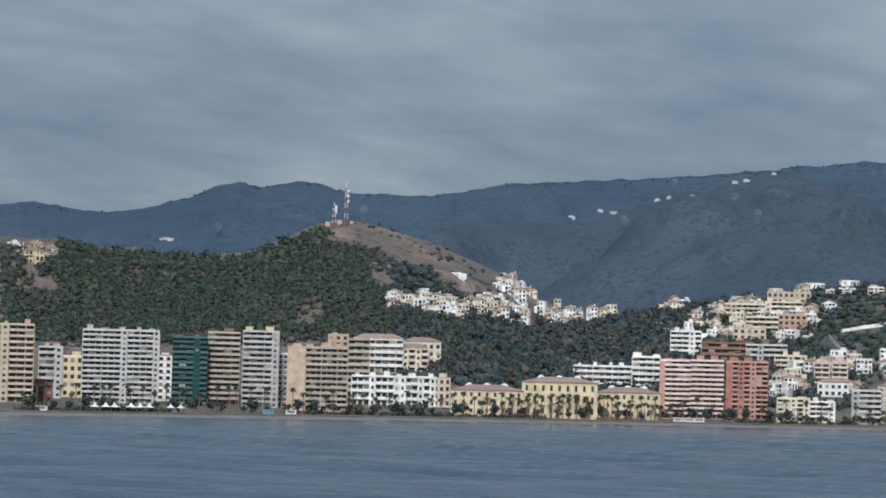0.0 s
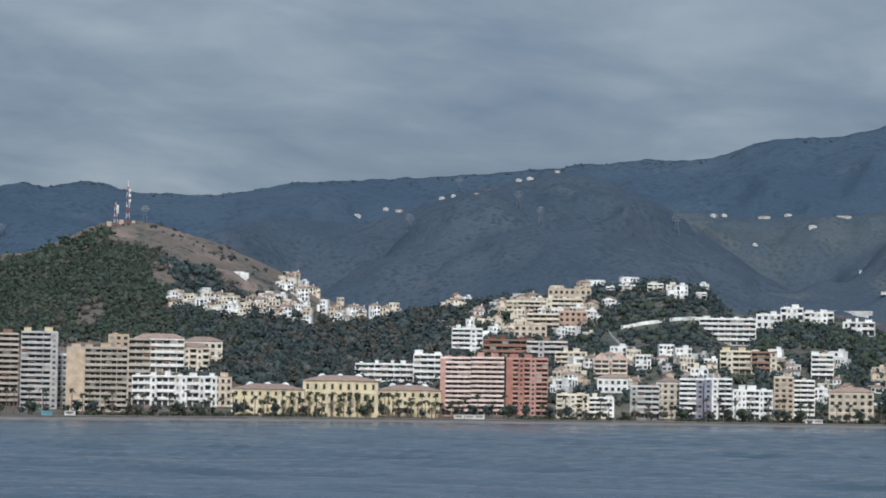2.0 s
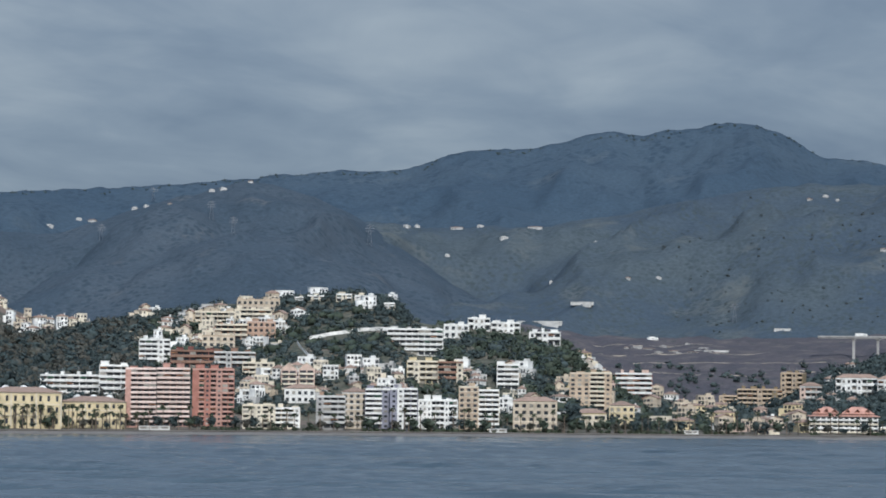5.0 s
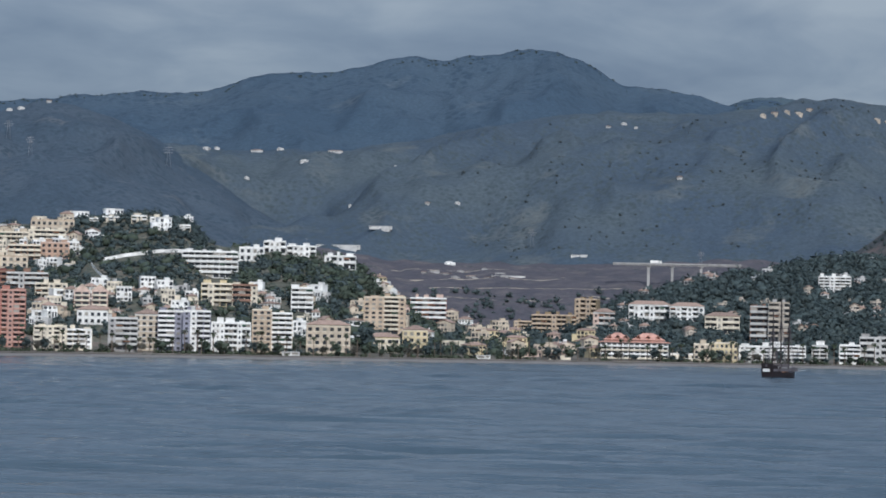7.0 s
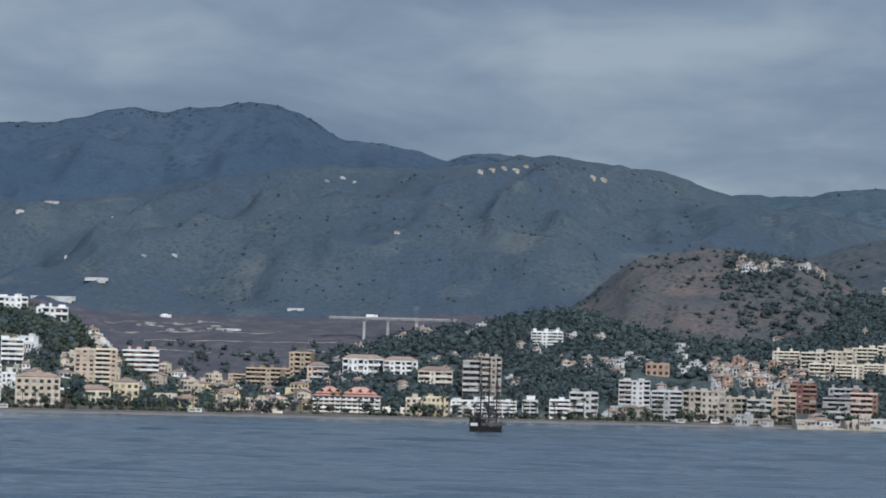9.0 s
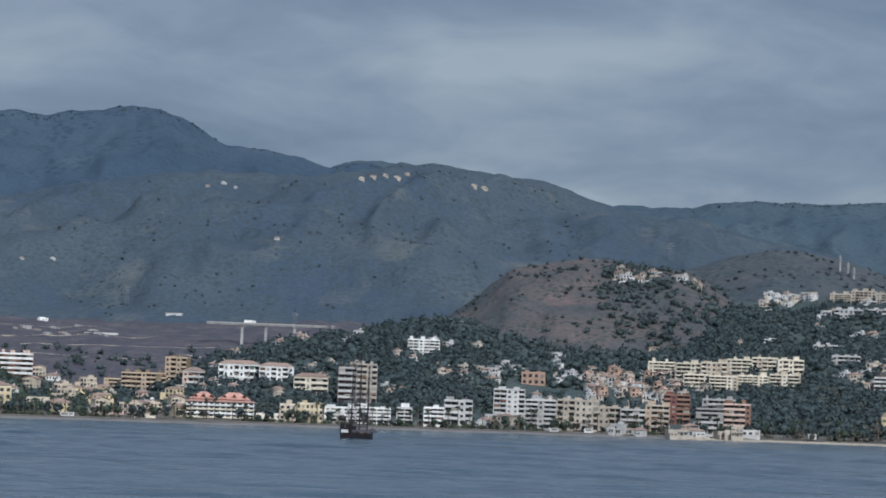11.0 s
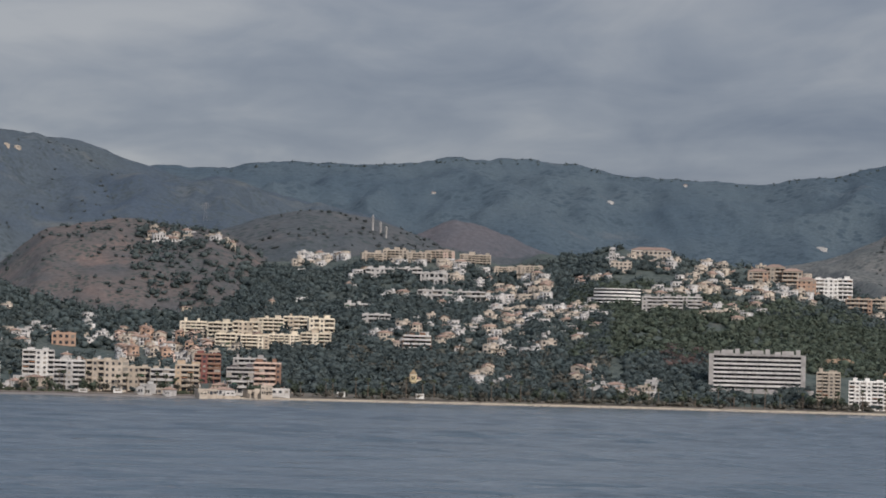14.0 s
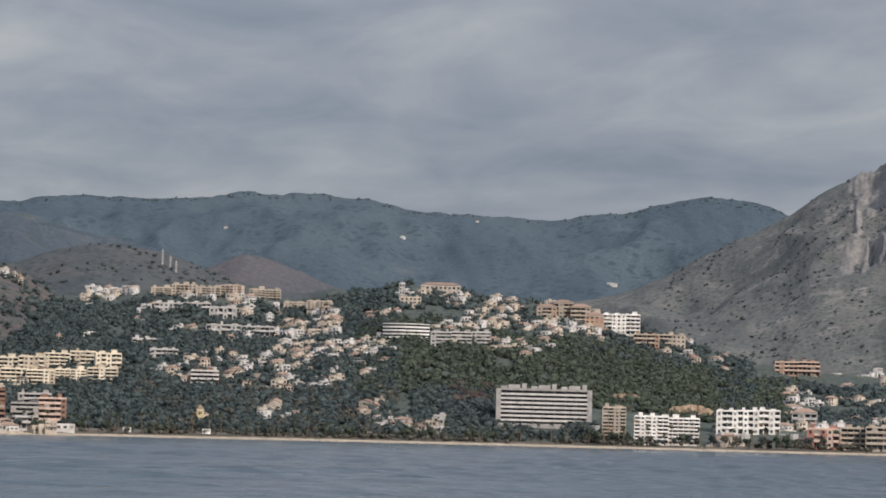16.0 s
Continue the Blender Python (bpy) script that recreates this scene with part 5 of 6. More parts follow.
block("long white hotel with arched windows", 26.23, 1730, 51.2, 18.4, 4, wall='white', band='white', style='bays', bays=14, seed=17)
block("orange-topped hotel wing of several storeys", 25.26, 1733, 10.7, 17.4, 4, wall='beige', band='orange', style='rows', seed=18)
block("white flats behind the palace", 21.99, 1842, 37.6, 14.8, 4, wall='white', band='white', style='bands', seed=19)
block("white stepped flats beside the brick towers", 21.12, 1818, 18.2, 22.2, 6, wall='white', band='white', style='bands', seed=20)
block("maroon brick hillside flats", 19.53, 1925, 29.6, 11.8, 3, wall='maroon', band='brown', style='bands', seed=21)
block("brown hillside flats with white balconies", 18.69, 1921, 27.7, 10.7, 3, wall='brown', band='pale', style='bands', seed=22)
block("white modern stepped house block", 20.30, 1932, 20.9, 16.6, 5, wall='white', band='white', style='bands', seed=23)
block("cream flats above the brick tower", 18.21, 1896, 21.2, 9.8, 3, wall='cream', band='cream', style='bays', seed=24)
gable_pair(17.42, 1863.60, 23.11, 17.89)
block("white house row under the gabled houses", 17.38, 1834, 19.8, 8.6, 2, wall='white', band='white', style='rows', roof='hip', seed=25)
block("cream stepped seafront flats", 18.22, 1680, 19.2, 13.1, 5, wall='cream', band='cream', style='bays', seed=26)
block("pale yellow seafront flats", 17.64, 1693, 14.9, 11.4, 4, wall='cream', band='white', style='bays', seed=27)
block("grey balconied flats with orange attic", 16.77, 1690, 17.2, 18.8, 6, wall='grey', band='pale', style='bands', hut='orange', seed=28)
block("white rear flats with tiled roof", 16.28, 1723, 15.5, 21.0, 6, wall='beige', band='white', style='rows', roof='hip', seed=29)
block("white apartment block with lilac striped balconies", 15.82, 1710, 14.7, 23.5, 8, wall='lilac', band='white', style='bands', seed=30)
block("white apartment block with lilac columns", 15.29, 1703, 16.3, 23.9, 8, wall='lilac', band='white', style='bays', seed=31)
block("white seafront hotel with rows of balconies", 14.60, 1715, 23.7, 17.2, 5, wall='white', band='white', style='bays', bays=9, seed=32)
block("tan apartment tower with white corner", 13.98, 1726, 12.1, 25.5, 8, wall='tan', band='cream', style='rows', seed=33)
block("cream apartment tower with banded balconies", 13.57, 1731, 12.5, 23.7, 8, wall='cream', band='white', style='bands', seed=34)
block("white block above the seafront", 13.17, 1883, 14.3, 16.3, 5, wall='white', band='white', style='bands', seed=35)
block("pale beige mansion on the seafront", 12.63, 1751, 27.3, 16.6, 4, wall='beige', band='cream', style='rows', roof='hip', seed=36)
block("long cream flats on the slope", 14.89, 1905, 21.0, 15.2, 4, wall='yellow', band='cream', style='bands', seed=37)
block("long cream flats with open terraces", 14.33, 1901, 16.7, 14.2, 4, wall='cream', band='brown', style='bands', seed=38)
block("white hillside clinic with long balconies", 15.04, 1999, 39.2, 18.2, 5, wall='white', band='white', style='bands', hut='white', seed=39)
block("white cubic villa on the hill", 14.20, 2063, 18.6, 9.7, 2, wall='white', band='white', style='rows', seed=40)
block("white cubic villa with terraces", 13.74, 2101, 16.4, 8.8, 2, wall='white', band='white', style='bays', seed=41)
block("white long villa on the hill crest", 13.20, 2107, 21.5, 8.0, 2, wall='white', band='white', style='bays', seed=42)
block("white stepped villa on the hill shoulder", 12.41, 2077, 22.8, 9.8, 2, wall='white', band='white', style='bays', seed=43)
block("tan apartment block with striped balconies", 11.72, 1852, 13.3, 23.2, 8, wall='tan', band='beige', style='rows', seed=44)
block("beige apartment block with striped balconies", 11.29, 1882, 14.3, 24.6, 8, wall='tan', band='cream', style='bands', seed=45)
block("white flats with red brick stripes", 10.61, 2032, 26.0, 17.5, 5, wall='red', band='white', style='bands', hut='rose', seed=46)
block("yellow seafront house of several storeys", 10.87, 1826, 16.4, 12.2, 3, wall='yellow', band='cream', style='rows', roof='hip', seed=47)
block("low ochre house on the seafront", 11.52, 1800, 21.6, 8.6, 2, wall='cream', band='yellow', style='rows', roof='hip', seed=48)
block("cream villa on the hill crest", 17.05, 2110, 12.5, 4.0, 2, wall='cream', band='white', style='bays', seed=49)
block("cream villa on the hill crest", 16.48, 2101, 11.4, 5.2, 2, wall='cream', band='white', style='bays', seed=50)
block("cream villa on the hill crest", 16.15, 2101, 8.4, 4.4, 2, wall='cream', band='white', style='bays', seed=51)
block("cream villa on the hill crest", 15.62, 2097, 12.4, 3.7, 2, wall='cream', band='white', style='bays', seed=52)
block("cream villa on the hill crest", 17.38, 2110, 6.7, 3.6, 2, wall='cream', band='white', style='bays', seed=53)
block("long beige terraced flats on the hill", 19.09, 2058, 28.8, 9.9, 3, wall='beige', band='cream', style='bays', seed=54)
block("long cream terraced flats on the hill", 18.32, 2060, 26.8, 10.7, 3, wall='cream', band='cream', style='bands', seed=55)
block("rose hillside building with arches", 18.76, 2006, 22.9, 11.0, 3, wall='orange', band='cream', style='bays', seed=56)
block("peach hillside building with terraces", 18.15, 2020, 20.2, 11.8, 3, wall='orange', band='rose', style='rows', seed=57)
block("beige building under the hill crest", 18.21, 2092, 31.8, 8.5, 2, wall='beige', band='tan', style='rows', seed=58)
block("beige retaining building on the slope", 19.02, 1980, 23.0, 8.0, 2, wall='beige', band='tan', style='rows', seed=59)
block("pink brick apartment tower with white balconies", 20.60, 1666, 18.0, 33.7, 12, wall='pink', band='blush', style='bands', depth=18, hut='pink', fin=False, flank=0.18, seed=60)
block("pink brick apartment tower with long white balconies", 19.94, 1697, 19.4, 34.3, 12, wall='pink', band='blush', style='bands', depth=18, hut='pink', fin=False, seed=61)
block("red brick apartment tower with balconies", 19.14, 1717, 25.1, 34.0, 12, wall='red', band='pink', style='bays', depth=18, hut='red', flank=0.15, seed=62)
palace("yellow palace wing with tiled roof and white domes", 24.39, 1613, 40.3, 13.8, 3)
palace("yellow palace centre block with tiled roof and white domes", 22.93, 1620, 42.1, 19.2, 3)
palace("yellow palace end wing with tiled roof and white domes", 21.54, 1642, 37.1, 14.3, 3)
hotel_hip("salmon-roofed hotel with white balconies", 6.43, 1805, 43.3, 10.3, 4)
block("ochre stepped flats in the valley mouth", 8.62, 2422, 20.0, 9.5, 3, wall='ochre', band='tan', style='bands', seed=67)
block("ochre stepped flats in the valley mouth", 7.42, 2316, 18.0, 19.5, 5, turn=-14.0, wall='ochre', band='tan', style='bays', seed=66)
block("ochre flats with terraced gardens", 8.05, 2298, 36.0, 14.5, 4, wall='ochre', band='tan', style='bays', seed=68)
block("white terraced houses with red roofs", 6.13, 2208, 31.8, 14.9, 3, wall='white', band='white', style='bays', roof='hip', seed=69)
block("white terrace row with brown roofs", 5.37, 2190, 26.3, 11.2, 3, wall='white', band='white', style='bays', roof='hip', seed=70)
block("cream mansion with wide eaves", 4.66, 2116, 25.4, 12.4, 3, wall='cream', band='cream', style='bands', roof='hip', seed=71)
block("grey rose villa among pines", 7.04, 2212, 16.8, 12.8, 3, wall='rose', band='pale', style='bays', roof='hip', seed=72)
block("tall rose grey apartment block", 3.90, 2070, 14.5, 26.0, 6, wall='brown', band='chalk', style='bands', seed=73)
block("grey apartment block with red stripe", 3.53, 2066, 14.9, 28.4, 7, wall='grey', band='buff', style='bands', seed=74)
block("white apartment slab among pines", 2.42, 2272, 25.4, 12.5, 5, wall='white', band='white', style='bays', seed=75)
block("yellow seafront building of several storeys", 4.62, 1815, 17.1, 10.8, 3, wall='yellow', band='cream', style='rows', bays=6, seed=76)
block("beige seafront building of several storeys", 5.06, 1816, 10.9, 9.8, 3, wall='beige', band='cream', style='rows', seed=77)
block("white low seafront restaurant", 5.37, 1818, 20.7, 3.2, 1, wall='cream', band='white', style='rows', seed=78)
block("long white seafront flats", 4.01, 1823, 19.7, 9.1, 4, wall='white', band='white', style='bays', seed=79)
block("long white seafront flats with banded balconies", 3.34, 1837, 22.4, 9.4, 4, wall='white', band='white', style='bands', seed=80)
block("narrow white seafront flats", 2.71, 1851, 10.0, 10.1, 4, wall='white', band='pale', style='bays', seed=81)
block("white seafront block with balconies", 2.11, 1847, 13.3, 11.0, 4, wall='white', band='white', style='bands', seed=82)
block("grey seafront flats set back", 1.63, 1890, 18.9, 16.2, 4, wall='grey', band='pale', style='bands', seed=83)
block("tall pale grey apartment block", 0.62, 2018, 22.2, 24.0, 7, wall='pale', band='chalk', style='bays', seed=84)
block("white apartment block stepping down", -0.04, 1874, 20.2, 18.6, 6, wall='chalk', band='chalk', style='bands', seed=85)
block("cream apartment block with arches", -0.79, 1889, 28.0, 19.4, 5, wall='sandstone', band='sandstone', style='bays', seed=86)
block("cream low flats of several storeys", -1.43, 1903, 14.8, 15.4, 4, wall='buff', band='sandstone', style='bays', seed=87)
block("orange cream flats on the shore", -1.90, 1897, 16.3, 14.5, 4, wall='buff', band='chalk', style='bands', seed=88)
block("tan flats with rounded balconies", -2.39, 1908, 16.0, 17.9, 5, wall='tan', band='sandstone', style='bands', seed=89)
block("maroon brick apartment block", -2.76, 2037, 18.7, 20.7, 6, wall='maroon', band='brown', style='bands', seed=90)
block("white roofed grey block", -3.60, 2069, 24.0, 11.5, 3, wall='grey', band='chalk', style='bands', seed=91)
block("dark office block with long bands", -3.43, 1995, 19.2, 15.9, 5, wall='dark', band='grey', style='bands', seed=92)
block("dark rose office block with long bands", -3.97, 2019, 19.4, 19.3, 5, wall='brown', band='rose', style='bands', seed=93)
block("white beach pavilion with flat roof", -4.15, 1905, 21.0, 3.2, 1, wall='chalk', band='chalk', style='rows', depth=8, seed=94)
block("white beach house pair", -3.46, 1903, 11.4, 7.8, 2, wall='chalk', band='chalk', style='bays', seed=95)
block("terracotta hillside building of several storeys", 0.17, 2192, 18.4, 9.5, 2, wall='orange', band='orange', style='rows', seed=96)
block("beige stepped hillside flats with terraces", -2.40, 2273, 21.4, 10.4, 4, turn=-1.0, wall='cream', band='cream', style='bays', seed=97)
block("beige stepped hillside flats with terraces", -2.94, 2247, 20.2, 13.0, 4, turn=-13.0, wall='cream', band='cream', style='bays', seed=98)
block("beige stepped hillside flats with terraces", -3.46, 2223, 20.0, 14.0, 4, turn=-8.0, wall='beige', band='cream', style='bays', seed=99)
block("beige stepped hillside flats with terraces", -3.96, 2245, 20.2, 11.4, 4, turn=-3.0, wall='cream', band='cream', style='bays', seed=100)
block("beige stepped hillside flats with terraces", -4.48, 2253, 20.3, 12.3, 4, turn=2.0, wall='beige', band='cream', style='bays', seed=101)
block("beige stepped hillside flats with terraces", -5.00, 2229, 20.1, 14.7, 4, turn=7.0, wall='cream', band='cream', style='bays', seed=102)
block("beige stepped hillside flats with terraces", -3.12, 2185, 19.7, 12.2, 4, turn=-1.0, wall='cream', band='cream', style='bays', seed=103)
block("beige stepped hillside flats with terraces", -3.67, 2173, 21.7, 10.3, 4, turn=4.0, wall='beige', band='cream', style='bays', seed=104)
block("beige stepped hillside flats with terraces", -4.26, 2191, 24.1, 9.0, 4, turn=13.0, wall='cream', band='cream', style='bays', seed=105)
block("beige stepped hillside flats with terraces", -4.88, 2193, 22.8, 11.2, 4, turn=-5.0, wall='beige', band='cream', style='bays', seed=106)
block("cream hilltop flats in long rows", -5.91, 2693, 19.9, 8.0, 4, turn=9.0, wall='sandstone', band='sandstone', style='bays', seed=107)
block("cream hilltop flats in long rows", -6.36, 2703, 23.3, 10.9, 4, turn=-7.0, wall='buff', band='sandstone', style='bays', seed=108)
block("cream hilltop flats in long rows", -6.85, 2692, 22.6, 9.3, 4, turn=-6.0, wall='sandstone', band='sandstone', style='bays', seed=109)
block("cream hilltop flats in long rows", -7.30, 2696, 20.5, 9.8, 4, turn=-12.0, wall='rose', band='sandstone', style='bays', seed=110)
block("cream hilltop flats in long rows", -7.84, 2698, 15.1, 8.9, 4, turn=2.0, wall='buff', band='sandstone', style='bays', seed=111)
block("cream hilltop flats in long rows", -8.14, 2738, 14.8, 9.4, 4, turn=-2.0, wall='buff', band='sandstone', style='bays', seed=112)
block("cream hilltop flats in long rows", -8.62, 2662, 21.8, 7.2, 4, turn=11.0, wall='buff', band='sandstone', style='bays', seed=113)
block("cream hilltop flats in long rows", -9.11, 2630, 23.7, 7.2, 4, turn=-2.0, wall='buff', band='sandstone', style='bays', seed=114)
block("white row of terraced villas", -6.09, 2539, 25.4, 7.5, 2, wall='chalk', band='chalk', style='bays', seed=115)
block("white row of terraced villas", -6.65, 2574, 25.7, 7.6, 2, wall='chalk', band='chalk', style='bays', seed=116)
block("white row of terraced villas", -7.19, 2536, 24.3, 11.1, 2, wall='chalk', band='chalk', style='bays', seed=117)
block("white row of terraced villas", -7.24, 2404, 29.8, 8.5, 2, wall='chalk', band='chalk', style='bays', seed=118)
block("white row of terraced villas", -7.92, 2442, 28.3, 7.8, 2, wall='chalk', band='chalk', style='bays', seed=119)
block("white row of terraced villas", -5.72, 2355, 24.5, 7.0, 2, wall='chalk', band='chalk', style='bays', seed=120)
block("white row of terraced villas", -6.09, 2281, 22.8, 6.8, 2, wall='chalk', band='chalk', style='bays', seed=121)
block("brown balconied flats among pines", -6.95, 2160, 21.2, 12.7, 4, wall='brown', band='pale', style='bands', seed=122)
slab_hotel("large concrete hotel slab with long balconies", -13.84, 2057, 69.5, 25.1, 8)
block("slim pale apartment tower", -15.28, 1994, 16.3, 24.2, 10, wall='buff', band='sandstone', style='bays', bays=4, seed=124)
block("white apartment slab in stepped bays", -16.03, 2001, 24.0, 18.5, 7, wall='white', band='white', style='bays', bays=6, seed=125)
block("white apartment slab with tall bays", -16.67, 2007, 22.5, 18.2, 7, wall='white', band='white', style='bays', bays=6, seed=126)
block("white gabled flats in a stepped row", -17.52, 2077, 15.4, 17.0, 4, wall='white', band='white', style='bays', seed=127)
block("white gabled flats in a stepped row", -17.94, 2085, 15.4, 17.1, 4, wall='white', band='white', style='bays', seed=128)
block("white gabled flats in a stepped row", -18.35, 2095, 15.9, 17.3, 4, wall='white', band='white', style='bays', seed=129)
block("white villa by the gabled flats", -19.03, 2180, 18.7, 9.3, 2, wall='chalk', band='chalk', style='bays', roof='hip', seed=130)
block("red painted seafront house", -19.46, 2005, 22.1, 13.3, 3, wall='red', band='rose', style='bays', seed=131)
block("beige seafront flats of several storeys", -20.06, 2011, 17.7, 14.5, 4, wall='buff', band='sandstone', style='bays', seed=132)
block("cream seafront flats of several storeys", -20.59, 2000, 20.0, 15.5, 4, wall='sandstone', band='buff', style='bands', seed=133)
block("terracotta housing complex of several storeys", -18.54, 2713, 21.7, 11.9, 3, wall='orange', band='rose', style='bays', seed=134)
block("terracotta housing complex of several storeys", -18.98, 2748, 20.9, 13.1, 3, wall='orange', band='rose', style='bays', seed=135)
curved_block("white curved apartment building", -10.92, 2424, 40.2, 14.6, 5)
block("white long flats with banded balconies", -11.64, 2385, 17.2, 11.9, 4, wall='grey', band='chalk', style='bands', seed=137)
block("white long flats with banded balconies", -12.04, 2421, 17.4, 12.1, 4, wall='grey', band='chalk', style='bands', seed=138)
block("white long flats with banded balconies", -12.43, 2467, 16.8, 12.3, 4, wall='grey', band='chalk', style='bands', seed=139)
block("long white convent wing on the hilltop", -11.54, 2737, 38.3, 8.3, 2, wall='sandstone', band='chalk', style='rows', roof='hip', seed=140)
block("rose convent building on the hilltop", -10.96, 2610, 19.3, 9.5, 3, wall='buff', band='sandstone', style='rows', seed=141)
block("white convent tower of several storeys", -10.77, 2642, 5.2, 17.0, 5, wall='chalk', band='chalk', style='rows', depth=5, seed=142)
block("white stepped apartment building", -15.21, 2706, 35.7, 18.5, 5, wall='white', band='white', style='bays', seed=143)
block("orange and cream flats", -15.73, 2670, 24.0, 12.3, 3, wall='orange', band='sandstone', style='bays', seed=144)
block("cream flats with orange attic", -16.24, 2720, 25.0, 11.9, 3, wall='sandstone', band='sandstone', style='bays', seed=145)
block("orange stepped hillside flats", -13.71, 2663, 18.6, 13.4, 4, wall='orange', band='buff', style='bays', roof='hip', seed=146)
block("orange stepped hillside flats", -14.04, 2706, 18.9, 15.1, 4, wall='orange', band='buff', style='bays', roof='hip', seed=147)
block("orange stepped hillside flats", -14.39, 2698, 18.9, 16.2, 4, wall='orange', band='buff', style='bays', roof='hip', seed=148)
block("orange stepped hillside flats", -14.68, 2660, 17.6, 15.0, 4, wall='orange', band='buff', style='bays', roof='hip', seed=149)
houses(24.7, 26.2, 1955, 2012, 42, "mixed", 0.6, 150, 1.2, False)
houses(23.45, 24.7, 2000, 2075, 40, "mixed", 0.6, 149, 1.2, False)
houses(21.58, 24.08, 2066, 2496, 95, "mixed", 0.6, 151, 0.8, False)
houses(32.90, 34.07, 2108, 2208, 9, "warm", 1.0, 152, 4.0)
houses(19.26, 20.85, 1986, 2416, 60, "mixed", 0.7, 153, 1, False)
houses(17.77, 19.26, 1990, 2098, 26, "mixed", 0.75, 154, 2)
houses(17.78, 19.49, 2042, 2472, 18, "beige", 0.75, 155, 1.5, False)
houses(15.33, 17.78, 2062, 2492, 16, "white", 1.0, 156, 1.5, False)
houses(16.9, 18.66, 1826, 1915, 18, "mixed", 0.85, 157, 3)
houses(15.30, 17.01, 1850, 1908, 20, "mixed", 0.85, 158, 2)
houses(11.82, 14.20, 1813, 1937, 24, "mixed", 0.8, 159, 2)
houses(8.70, 11.82, 1758, 2188, 26, "warm", 1.0, 160, 3)
houses(7.13, 9.76, 1750, 2180, 22, "warm", 1.0, 161, 4.0)
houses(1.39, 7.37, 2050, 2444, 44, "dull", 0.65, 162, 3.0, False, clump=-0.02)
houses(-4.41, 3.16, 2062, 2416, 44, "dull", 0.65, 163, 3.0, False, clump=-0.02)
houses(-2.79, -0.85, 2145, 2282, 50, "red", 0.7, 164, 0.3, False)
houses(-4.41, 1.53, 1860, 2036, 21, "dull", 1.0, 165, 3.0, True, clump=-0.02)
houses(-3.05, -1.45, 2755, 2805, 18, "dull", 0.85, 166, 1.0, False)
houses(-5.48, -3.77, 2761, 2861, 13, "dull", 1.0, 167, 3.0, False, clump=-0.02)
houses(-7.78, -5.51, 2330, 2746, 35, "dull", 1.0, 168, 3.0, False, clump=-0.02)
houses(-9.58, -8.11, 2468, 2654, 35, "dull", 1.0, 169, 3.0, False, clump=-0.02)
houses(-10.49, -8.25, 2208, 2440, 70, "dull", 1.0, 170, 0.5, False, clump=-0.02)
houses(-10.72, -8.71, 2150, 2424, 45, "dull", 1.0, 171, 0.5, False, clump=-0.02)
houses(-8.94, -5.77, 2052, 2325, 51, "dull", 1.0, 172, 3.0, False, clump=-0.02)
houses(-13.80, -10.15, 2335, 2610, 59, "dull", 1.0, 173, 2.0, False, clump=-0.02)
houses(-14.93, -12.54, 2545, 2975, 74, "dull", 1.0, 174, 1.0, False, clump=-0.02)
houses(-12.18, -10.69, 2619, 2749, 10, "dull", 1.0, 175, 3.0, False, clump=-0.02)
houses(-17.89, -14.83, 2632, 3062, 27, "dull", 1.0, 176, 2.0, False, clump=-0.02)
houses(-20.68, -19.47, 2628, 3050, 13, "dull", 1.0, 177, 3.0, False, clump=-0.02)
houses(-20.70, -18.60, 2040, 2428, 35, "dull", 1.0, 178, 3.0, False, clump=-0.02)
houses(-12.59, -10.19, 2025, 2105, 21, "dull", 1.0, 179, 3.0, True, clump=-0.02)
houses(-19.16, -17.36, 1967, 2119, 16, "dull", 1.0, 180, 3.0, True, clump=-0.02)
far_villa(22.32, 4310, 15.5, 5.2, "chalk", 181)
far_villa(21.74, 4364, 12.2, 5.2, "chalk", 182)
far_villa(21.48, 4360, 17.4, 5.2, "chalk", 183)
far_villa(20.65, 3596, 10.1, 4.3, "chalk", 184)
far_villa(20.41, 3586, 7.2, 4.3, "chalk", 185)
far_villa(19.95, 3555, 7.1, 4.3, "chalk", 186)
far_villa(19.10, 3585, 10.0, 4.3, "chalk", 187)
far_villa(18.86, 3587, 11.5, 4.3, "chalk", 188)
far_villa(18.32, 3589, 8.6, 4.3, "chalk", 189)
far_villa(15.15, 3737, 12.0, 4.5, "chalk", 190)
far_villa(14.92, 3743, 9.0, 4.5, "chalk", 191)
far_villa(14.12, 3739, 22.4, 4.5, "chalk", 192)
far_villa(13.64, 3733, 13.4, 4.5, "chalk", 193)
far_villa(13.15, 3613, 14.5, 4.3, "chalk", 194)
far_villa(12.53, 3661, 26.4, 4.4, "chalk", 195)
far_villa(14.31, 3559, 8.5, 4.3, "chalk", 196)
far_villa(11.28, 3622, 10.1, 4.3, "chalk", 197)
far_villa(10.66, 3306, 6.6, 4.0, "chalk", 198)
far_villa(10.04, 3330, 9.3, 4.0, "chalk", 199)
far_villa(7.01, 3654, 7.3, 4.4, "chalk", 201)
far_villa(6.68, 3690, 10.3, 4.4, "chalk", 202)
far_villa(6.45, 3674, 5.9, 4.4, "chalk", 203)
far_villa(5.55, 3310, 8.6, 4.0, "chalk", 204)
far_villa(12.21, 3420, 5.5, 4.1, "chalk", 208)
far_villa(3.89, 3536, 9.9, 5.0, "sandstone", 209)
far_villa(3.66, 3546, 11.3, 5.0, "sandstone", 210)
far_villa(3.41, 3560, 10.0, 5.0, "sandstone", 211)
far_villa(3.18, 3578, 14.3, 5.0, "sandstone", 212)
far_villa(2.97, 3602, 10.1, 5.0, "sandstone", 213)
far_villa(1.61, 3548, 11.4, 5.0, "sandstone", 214)
